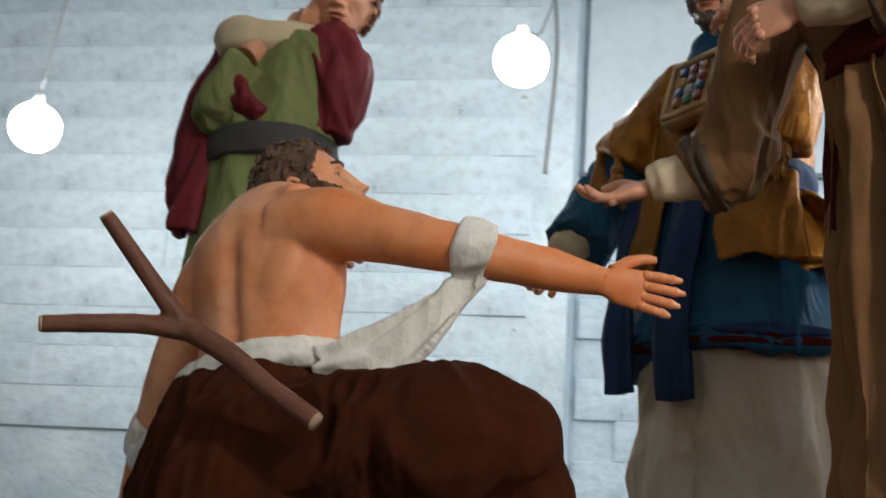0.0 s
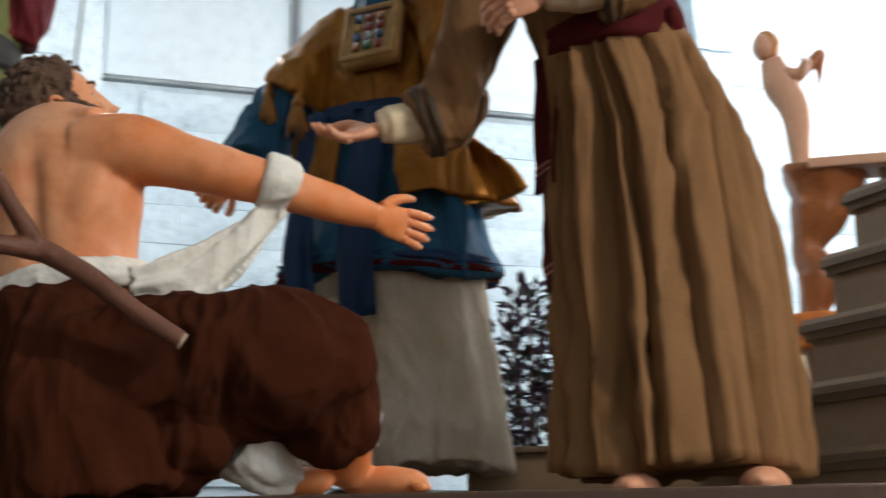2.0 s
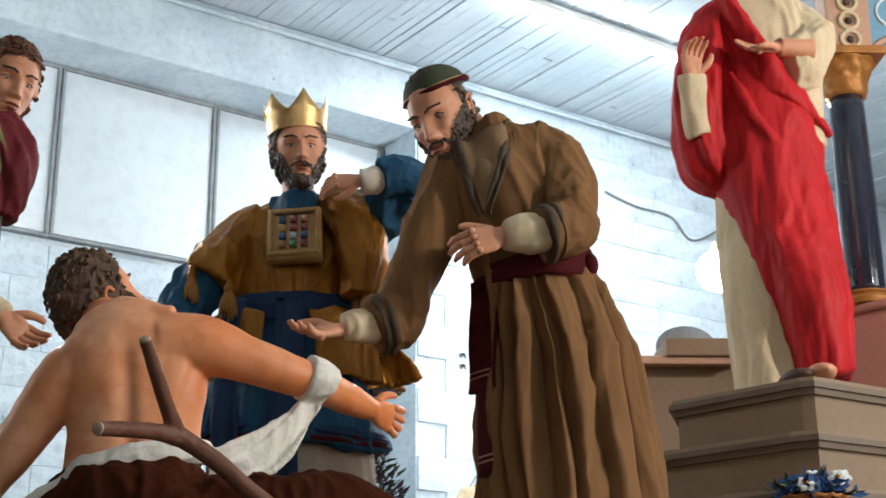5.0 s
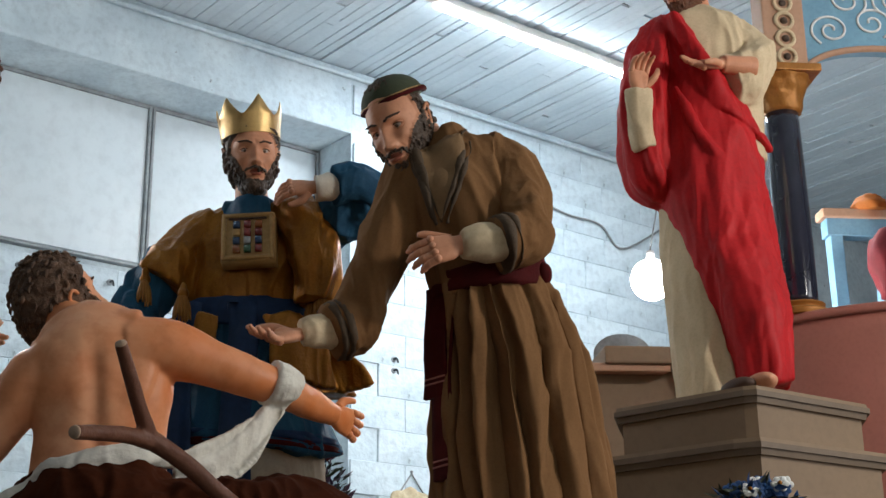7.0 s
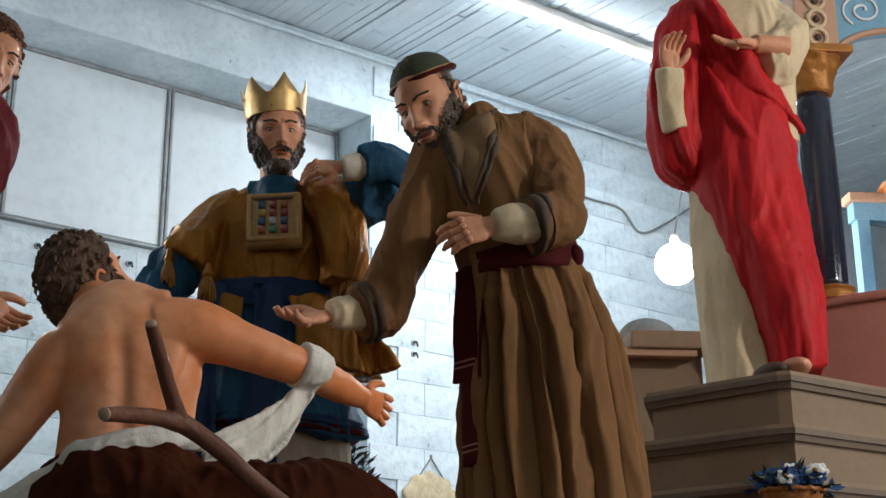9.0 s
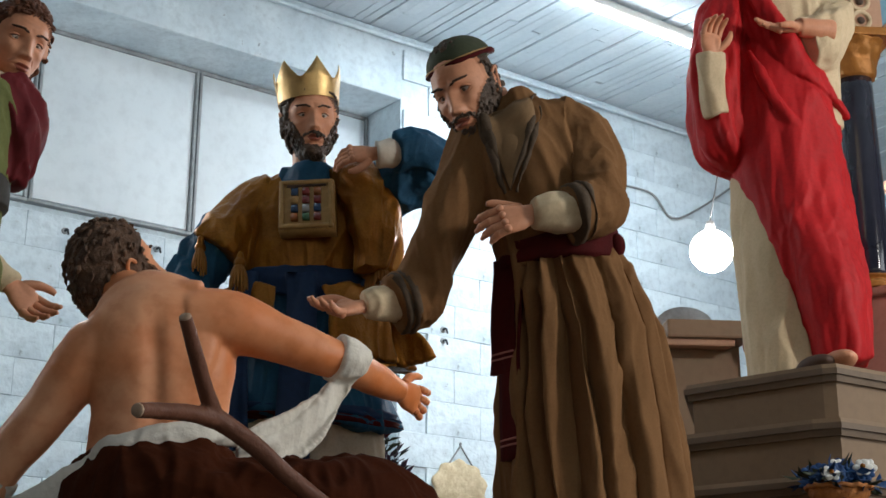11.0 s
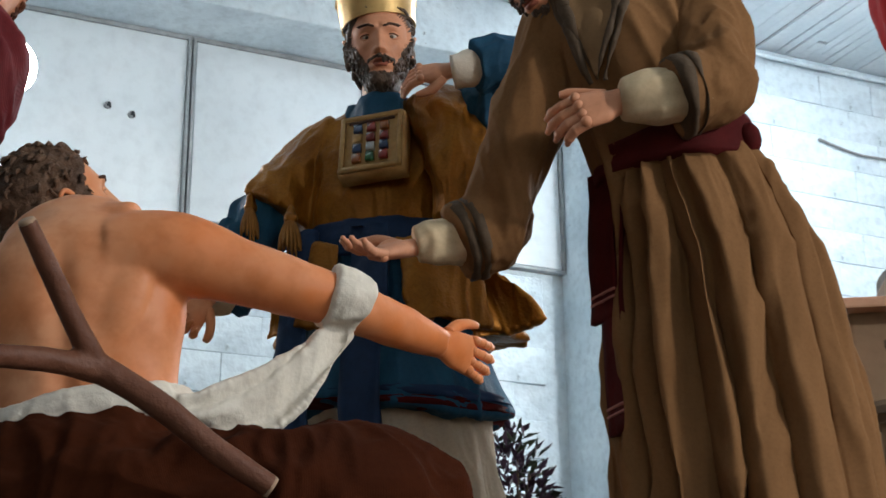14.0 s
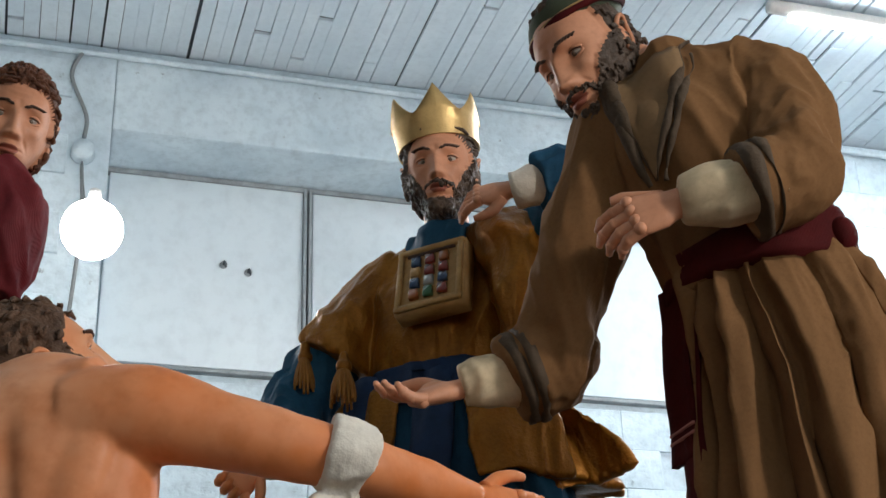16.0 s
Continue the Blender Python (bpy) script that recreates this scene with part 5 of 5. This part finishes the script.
    head(F, (1.60, 0.285, 2.405), (-0.75, -0.55, -0.30), (0, 0, 1), 0, "skin2", "redhair", True, 1.05, 0.8, 51)
    F.fuse("red", 0.006, 4)
    F.fuse("cream", 0.006, 5)
    F.fuse("skin2", 0.004, 3)
    return F.done("robed_statue", "carved statue in red mantle over cream tunic", "statue", "", 1.0)


king()
brown_man()
beggar()
stick()
young_man()
red_man()


# ---- things behind and beside the figures ----
def leaf_cloud(F, c, r, n, size, mats, seed, up=0.3):
    """Many small bent leaves in an uneven cloud."""
    rnd = random.Random(seed)
    for _ in range(n):
        while True:
            q = Vector((rnd.uniform(-1, 1), rnd.uniform(-1, 1), rnd.uniform(-1, 1)))
            if q.length < 1 and noise.noise(q * 2.2 + Vector((seed, 0, 0))) > -0.12:
                break
        p = Vector(c) + Vector((q.x * r[0], q.y * r[1], q.z * r[2]))
        d = (Vector((q.x, q.y, q.z * 0.4 + up)) + Vector((rnd.uniform(-0.7, 0.7), rnd.uniform(-0.7, 0.7), rnd.uniform(-0.6, 0.6)))).normalized()
        s = d.cross(Vector((rnd.uniform(-1, 1), rnd.uniform(-1, 1), rnd.uniform(-1, 1)))).normalized()
        k = s.cross(d)
        ln, w = size * rnd.uniform(0.7, 1.3), size * rnd.uniform(0.14, 0.24)
        a = len(F.v)
        F.v += [tuple(p), tuple(p + d * ln * 0.45 + s * w + k * ln * 0.08), tuple(p + d * ln - k * ln * 0.06), tuple(p + d * ln * 0.45 - s * w + k * ln * 0.08), tuple(p + d * ln * 0.45 - k * ln * 0.05)]
        m = F.idx(rnd.choice(mats))
        for f in ((0, 1, 4), (1, 2, 4), (2, 3, 4), (3, 0, 4)):
            F.f.append(tuple(a + i for i in f))
            F.m.append(m)


def adopt(o, t, label=""):
    o.parent, o.matrix_parent_inverse = t, Matrix.Translation(-t.location)
    if label:
        o["label"] = label
    return o


def plant(at, h, r, mats, seed, label):
    t = empty("potted_shrub", at, label, "plant")
    a = Vector(at)
    F = Form()
    F.tube([a, a + Vector((0, 0, 0.05)), a + Vector((0, 0, 0.11))], [0.06, 0.075, 0.085], "terracotta", 20, rings=8)
    F.tube([a + Vector((0, 0, 0.10)), a + Vector((0, 0, 0.125))], [0.092, 0.092], "terracotta", 20, rings=3)
    adopt(F.done("pot", ""), t)
    rnd = random.Random(seed)
    for i in range(7):
        F = Form()
        e = a + Vector((rnd.uniform(-r, r) * 0.8, rnd.uniform(-r, r) * 0.8, h * rnd.uniform(0.6, 0.95)))
        F.tube([a + Vector((0, 0, 0.1)), a.lerp(e, 0.5) + Vector((rnd.uniform(-0.03, 0.03), 0, 0.03)), e], [0.006, 0.005, 0.003], "hair", 6)
        adopt(F.done("stem", ""), t)
    F = Form()
    leaf_cloud(F, a + Vector((0, 0, h * 0.60)), (r * 1.15, r * 1.15, h * 0.42), 800, 0.046, mats, seed)
    adopt(F.done("foliage", ""), t)["kind"] = "stuff"
    return t


plant((0.315, 0.75, -0.02), 0.74, 0.105, ("purple_leaf", "purple_leaf", "leaf"), 3, "dark purple-leaved shrub in a pot behind the figures")

# basket of blue and white flowers on the pedestal
b0 = Vector((1.525, -0.295, 0.352))
t = empty("flower_basket", b0, "woven cane basket of blue and white artificial flowers", "basket")
F = Form()
F.tube([b0, b0 + Vector((0, 0, 0.018)), b0 + Vector((0, 0, 0.042)), b0 + Vector((0, 0, 0.060))], [(0.036, 0.03), (0.066, 0.05), (0.082, 0.06), (0.085, 0.062)], "wicker", 40, 14, side=(1, 0, 0), folds=0.012, k=20)
adopt(F.done("bowl", ""), t)
F = Form()
rim = [b0 + Vector((0.087 * math.cos(a), 0.064 * math.sin(a), 0.061 + 0.003 * math.sin(14 * a))) for a in [2 * math.pi * i / 36 for i in range(37)]]
F.tube(rim, [0.007] * 37, "wicker", 8, rings=73)
adopt(F.done("rim", ""), t)
rnd = random.Random(8)
for i in range(16):
    c = b0 + Vector((rnd.uniform(-0.072, 0.072), rnd.uniform(-0.055, 0.035), rnd.uniform(0.080, 0.118)))
    white = i % 3 == 0
    F = Form()
    ax = axes((rnd.uniform(-0.5, 0.5), -1, rnd.uniform(0.0, 0.7)))
    for k in range(6 if white else 9):
        th = 2 * math.pi * k / (6 if white else 9)
        pt = Vector((math.cos(th), 0.25, math.sin(th))) * (0.014 if white else 0.018)
        F.blob(c + ax @ pt, (0.011, 0.004, 0.013), "petal_white" if white else "petal_blue", ax @ Matrix.Rotation(-th + math.pi / 2, 3, "Y"), 8, 6)
    F.blob(c + ax @ Vector((0, 0.010, 0)), (0.007, 0.006, 0.007), "goldcloth" if white else "petal_blue", ax, 8, 6)
    adopt(F.done("flower", ""), t, "white five-petal flower" if white else "deep blue flower")
F = Form()
leaf_cloud(F, b0 + Vector((0, 0, 0.08)), (0.11, 0.07, 0.035), 130, 0.045, ("leaf", "petal_blue"), 12, 0.1)
adopt(F.done("leaves", ""), t)["kind"] = "stuff"

# small ochre jars on the step
for x, y, s, sd in ((0.570, 0.42, 1.0, 1), (0.635, 0.60, 0.9, 2)):
    a = Vector((x, y, 0.187))
    t = empty("clay_jar", a, "small ochre clay jar holding dried blue flowers", "jar", "jars on the step")
    F = Form()
    F.tube([a, a + Vector((0, 0, 0.03 * s)), a + Vector((0, 0, 0.075 * s)), a + Vector((0, 0, 0.115 * s)), a + Vector((0, 0, 0.13 * s))], [0.032 * s, 0.058 * s, 0.066 * s, 0.042 * s, 0.052 * s], "terracotta", 26, 22)
    adopt(F.done("body", ""), t)
    F = Form()
    leaf_cloud(F, a + Vector((0, 0, 0.165 * s)), (0.06 * s, 0.06 * s, 0.04 * s), 60, 0.04, ("petal_blue", "petal_white", "leaf"), sd)
    adopt(F.done("flowers", ""), t)["kind"] = "stuff"

# carved side altar behind the pedestal
t = empty("side_altar", (1.35, 1.6, 0.187), "pink-beige altar top on a carved brown bracket", "altar")
part("top", box((1.46, 1.55, 1.235), (0.62, 0.35, 0.035), Matrix.Rotation(0.12, 4, "X"), 0.008), "pink", t, smooth=False)
part("slab", box((1.66, 1.50, 1.262), (0.34, 0.30, 0.075), None, 0.01), "ped", t, smooth=False)
part("post", box((1.60, 1.60, 0.70), (0.44, 0.22, 1.05), None, 0.01), "ped", t, smooth=False)
F = Form()
F.tube([(1.16, 1.55, 0.187), (1.16, 1.55, 0.45), (1.15, 1.55, 0.70)], [0.075, 0.05, 0.07], "carved", 26, 20)
F.tube([(1.15, 1.55, 0.68), (1.14, 1.55, 0.74), (1.16, 1.55, 0.86), (1.13, 1.55, 0.96), (1.18, 1.55, 1.10), (1.20, 1.55, 1.22)], [0.085, 0.05, 0.075, 0.055, 0.10, 0.15], "carved", 30, 50, folds=0.05, k=6)
adopt(F.done("bracket", ""), t, "turned and carved brown wooden bracket")
F = Form()
F.tube([(1.135, 1.53, 0.60), (1.13, 1.53, 0.72)], [0.085, 0.09], "orange", 24, rings=5)
adopt(F.done("band", ""), t, "orange painted band")

F = Form()
F.tube([(1.21, 1.56, 1.245), (1.20, 1.55, 1.34), (1.155, 1.55, 1.44), (1.13, 1.55, 1.53)], [0.035, 0.055, 0.062, 0.045], "pink", 22, 24)
F.blob((1.115, 1.54, 1.585), (0.050, 0.052, 0.058), "terracotta", None, 24, 16)
F.blob((1.105, 1.515, 1.578), (0.040, 0.036, 0.046), "pink", None, 20, 14)
F.tube([(1.16, 1.53, 1.48), (1.225, 1.50, 1.46), (1.25, 1.47, 1.50)], [0.024, 0.02, 0.016], "pink", 14)
for k in range(6):
    F.tube([(1.19, 1.60, 1.44), (1.24 + 0.012 * k, 1.61, 1.50 + 0.014 * k), (1.285, 1.62, 1.535 - 0.02 * k)], [0.012, 0.016, 0.004], "carved", 10)
F.v = [(x - 0.085, y, z + 0.12 * min(1, (z - 1.245) / 0.06)) for x, y, z in F.v]
F.done("cherub_statue", "small carved winged cherub statue on the altar", "statue")

F = Form()
ring = [(1.50 + 0.0, 1.27)] + [(1.625 - 0.125 * math.cos(a), 1.33 + 0.085 * math.sin(a)) for a in [math.pi * i / 16 for i in range(17)]] + [(1.75, 1.27)]
F.grid([[(x, y, z) for x, z in ring] for y in (1.598, 1.602, 1.613, 1.617)], "frame")
F.done("arched_board", "small grey round-topped board standing on the altar", "board")

# rounded rose base with columns and a painted arch
t = empty("rose_plinth", (2.8, 1.55, -0.02), "tall rounded plinth painted dusty rose", "plinth")
F = Form()
F.tube([(2.8, 1.55, -0.02), (2.8, 1.55, 0.6), (2.8, 1.55, 1.30)], [0.88, 0.88, 0.89], "rose", 72, 14, side=(1, 0, 0))
adopt(F.done("drum", ""), t)
F = Form()
F.tube([(2.8, 1.55, 1.29), (2.8, 1.55, 1.315), (2.8, 1.55, 1.325)], [0.905, 0.91, 0.90], "rose", 72, 5, side=(1, 0, 0))
adopt(F.done("rim", ""), t)


def column(x, y, z0, z1, r, label, shaft="black"):
    t = empty("column", (x, y, z0), label, "column", "columns of the painted arch")
    def ring_stack(nm, prof, m, folds=0.0, lab=""):
        F = Form()
        F.tube([(x, y, z) for z, _ in prof], [q for _, q in prof], m, 36, max(4, len(prof) * 5), side=(1, 0, 0), folds=folds, k=8)
        adopt(F.done(nm, ""), t, lab)
    ring_stack("base", [(z0, r * 1.5), (z0 + 0.02, r * 1.55), (z0 + 0.035, r * 1.2), (z0 + 0.05, r * 1.35), (z0 + 0.06, r * 1.05)], "capital", 0, "gilt base ring")
    ring_stack("shaft", [(z0 + 0.055, r), (z0 + 0.35, r * 1.02), (z1 - 0.17, r * 0.93)], shaft)
    ring_stack("capital", [(z1 - 0.175, r * 0.98), (z1 - 0.16, r * 1.1), (z1 - 0.11, r * 1.2), (z1 - 0.06, r * 1.5), (z1 - 0.03, r * 1.75)], "capital", 0.05, "carved gilt capital")
    part("abacus", box((x, y, z1 - 0.013), (r * 3.7, r * 3.7, 0.034), None, 0.006), "capital", t, smooth=False)
    return t


column(2.20, 1.00, 1.325, 2.37, 0.074, "glossy black marbled column with gilt capital")
column(2.13, 1.75, 1.325, 2.37, 0.060, "glossy black marbled column with gilt capital")
column(3.05, 0.80, 1.325, 2.37, 0.070, "glossy black marbled column with gilt capital")

arch = empty("painted_arch", (2.6, 0.95, 2.37), "blue painted arch with white scrolls over columns", "arch")
for i, (x0, x1, z0, z1, m) in enumerate(((2.12, 2.30, 2.372, 2.78, "pink"), (2.95, 3.15, 2.372, 2.78, "pink"))):
    part("pier", box(((x0 + x1) / 2, 0.97, (z0 + z1) / 2), (x1 - x0, 0.13, z1 - z0), None, 0.008), m, arch, "solid pink-beige pier set with cream rings", False)
    for k in range(5):
        F = Form()
        c = Vector(((x0 + x1) / 2, 0.90, z0 + 0.045 + 0.082 * k))
        F.tube([c + Vector((0.036 * math.cos(a), 0, 0.036 * math.sin(a))) for a in [2 * math.pi * q / 16 for q in range(17)]], [0.009] * 17, "cream", 8, rings=33)
        # dark knob stands in for the shade in the rosette's hole
        F.blob(c, (0.016, 0.010, 0.016), "hair", None, 12, 8)
        adopt(F.done("rosette", ""), arch, "cream ring rosette, dark knob shading its hole")
bm = bmesh.new()
N = 28
ring = []
for i in range(N + 1):
    a = math.pi * i / N
    ring.append((2.625 - 0.325 * math.cos(a), 2.36 + 0.12 * math.sin(a)))
vs = [[bm.verts.new((x, y, z)) for x, z in ring] + [bm.verts.new((x, y, 2.80)) for x, z in ring] for y in (0.93, 1.0)]
for i in range(N):
    bm.faces.new((vs[0][i], vs[0][i + 1], vs[0][N + 2 + i], vs[0][N + 1 + i]))
    bm.faces.new((vs[1][i], vs[1][N + 1 + i], vs[1][N + 2 + i], vs[1][i + 1]))
    bm.faces.new((vs[0][i], vs[1][i], vs[1][i + 1], vs[0][i + 1]))
    bm.faces.new((vs[0][N + 1 + i], vs[0][N + 2 + i], vs[1][N + 2 + i], vs[1][N + 1 + i]))
part("spandrel", bm, "skyblue", arch, "blue painted spandrel", False)
F = Form()
F.tube([(x, 0.925, z) for x, z in ring], [0.014] * len(ring), "pink", 10, rings=60)
adopt(F.done("arch_moulding", ""), arch, "pink-beige arch moulding")
for k, (cx, cz, sg) in enumerate(((2.42, 2.56, 1), (2.60, 2.60, -1), (2.78, 2.56, 1), (2.50, 2.70, -1), (2.70, 2.71, 1))):
    F = Form()
    F.tube([(cx + sg * (0.012 + 0.0042 * q) * math.cos(q * 0.55), 0.926, cz + (0.012 + 0.0034 * q) * math.sin(q * 0.55)) for q in range(20)], [0.0055] * 20, "white", 8, rings=58)
    adopt(F.done("scroll", ""), arch, "white painted scroll")

# a second carved group stands far behind the columns
F = Form()
F.skirt([(3.35, 2.35, 2.25, 0.10, 0.09), (3.33, 2.35, 2.05, 0.17, 0.13), (3.30, 2.35, 1.80, 0.16, 0.14), (3.30, 2.35, 1.30, 0.19, 0.16)], "skyblue", (0.03, 0.10), 7, 61)
F.tube([(3.20, 2.28, 2.12), (3.13, 2.22, 1.98), (3.16, 2.18, 1.84), (3.22, 2.2, 1.72)], [0.07, 0.085, 0.08, 0.03], "maroon", 24, folds=0.08)
F.tube([(3.45, 2.28, 2.16), (3.50, 2.22, 2.0), (3.44, 2.15, 1.9)], [0.06, 0.07, 0.06], "red", 24, folds=0.08)
F.blob((3.34, 2.33, 2.36), (0.075, 0.09, 0.11), "capital", None, 24, 18)
F.done("distant_statue", "carved distant statue draped in blue and red", "statue", "", 1.0)
t = empty("distant_cornice", (3.3, 2.5, 1.30), "blue-grey cornice with a gilt finial on two posts", "cornice")
part("beam", box((3.45, 2.62, 2.36), (0.95, 0.12, 0.05), None, 0.008), "pink", t, smooth=False)
part("frieze", box((3.45, 2.63, 2.29), (0.90, 0.09, 0.10), None, 0.006), "skyblue", t, smooth=False)
for x in (3.05, 3.86):
    part("post", box((x, 2.63, 1.77), (0.07, 0.08, 0.96), None, 0.006), "skyblue", t, smooth=False)
F = Form()
F.tube([(3.25, 2.6, 2.38), (3.25, 2.6, 2.41), (3.25, 2.6, 2.45), (3.25, 2.6, 2.48)], [0.09, 0.10, 0.07, 0.02], "orange", 24, folds=0.08)
adopt(F.done("finial", ""), t, "orange gilt finial")

# plaque hung on the right-hand wall
c = W(1.64, DEPTH + 0.02, 1.01)
t = empty("wall_plaque", c, "cream oval relief plaque hung by a wire", "plaque")
R3 = WALL.to_3x3()
F = Form()
F.blob(c, (0.20, 0.03, 0.15), "plaque", R3, 48, 24, lambda d: 1 + 0.06 * math.sin(9 * math.atan2(d.z, d.x)) + 0.05 * noise.noise(d * 6))
adopt(F.done("plaque_body", ""), t)
F = Form()
F.tube([W(1.54, DEPTH + 0.02, 1.11), W(1.65, DEPTH + 0.015, 1.25), W(1.65, DEPTH + 0.015, 1.25), W(1.75, DEPTH + 0.02, 1.12)], [0.005] * 4, "cable", 8)
adopt(F.done("hanger", ""), t, "thin grey hanging wire")

card = empty("label_card", W(1.70, DEPTH + 0.06, 0.84), "white paper label card fixed below the plaque", "card")
part("sheet", wall_box(1.62, 1.80, DEPTH - 0.01, DEPTH + 0.012, 0.76, 0.90, 0.002), "white", card)
for k in range(3):
    part("print_bar", wall_box(1.64, 1.78 - 0.03 * k, DEPTH + 0.010, DEPTH + 0.015, 0.865 - 0.03 * k, 0.875 - 0.03 * k), "dark", card, "dark printed bar")

# ---- blocks of the painted walls ----
def block_mesh(seed):
    rnd = random.Random(seed)
    bm = bmesh.new()
    bmesh.ops.create_cube(bm, size=1.0)
    bmesh.ops.scale(bm, verts=bm.verts, vec=(0.399, 0.03, 0.199))
    for v in bm.verts:
        v.co += Vector((rnd.uniform(-0.002, 0.001), rnd.uniform(-0.003, 0.003), rnd.uniform(-0.002, 0.001)))
    bmesh.ops.bevel(bm, geom=bm.edges[:], offset=0.003, segments=1, affect="EDGES")
    me = bpy.data.meshes.new("block")
    bm.to_mesh(me)
    bm.free()
    me.materials.append(M["wall"])
    return me


BLOCKS = [block_mesh(i) for i in range(7)]


def lay(wall, s0, s1, d, z0, z1, seed):
    rnd = random.Random(seed)
    z, row = z0, 0
    while z < z1 - 0.1:
        s = s0 + (0.2 if row % 2 else 0.0)
        while s + 0.4 < s1 + 0.01:
            o = new("block", rnd.choice(BLOCKS))
            o.parent = wall
            o.matrix_world = Matrix.Translation(W(s + 0.2, d - 0.012 + rnd.uniform(-0.0015, 0.0025), z + 0.1)) @ WALL.to_3x3().to_4x4() @ pose(0, 0, 0, 0, rnd.uniform(-0.3, 0.3), rnd.choice((0, 180)))
            s += 0.4
        z += 0.2
        row += 1


lay(wall_bay, BAY[0] + 0.02, BAY[1], 0.0, 0.3, 2.33, 1)
lay(wall_right, BAY[1] + 0.01, 4.5, DEPTH, 0.3, 3.72, 2)
lay(wall_left, -5.55, BAY[0], DEPTH, 0.9, 3.72, 3)


# small fixings on the walls; the first two stand in for dark holes
def fixing(s, d, z, r, label):
    t = empty("wall_bracket_or_hole", W(s, d, z), label, "bracket", "rusty wall fixings")
    F = Form()
    F.tube([W(s, d - 0.01, z), W(s, d + 0.012, z)], [r, r * 0.9], "frame", 14, rings=4)
    adopt(F.done("plate", ""), t)
    F = Form()
    F.tube([W(s, d + 0.008, z), W(s, d + 0.04, z), W(s + 0.005, d + 0.05, z - 0.03)], [r * 0.35, r * 0.35, r * 0.25], "dark", 8)
    adopt(F.done("pin", ""), t)


for q in ((-0.73, 0.0, 2.22), (-0.19, 0.0, 2.22), (1.52, DEPTH, 1.94), (1.52, DEPTH, 1.87), (-1.37, 0.025, 2.89), (-1.25, 0.025, 2.86)):
    fixing(*q, 0.02, "small dark rusty bracket on the white wall, also standing in for holes")
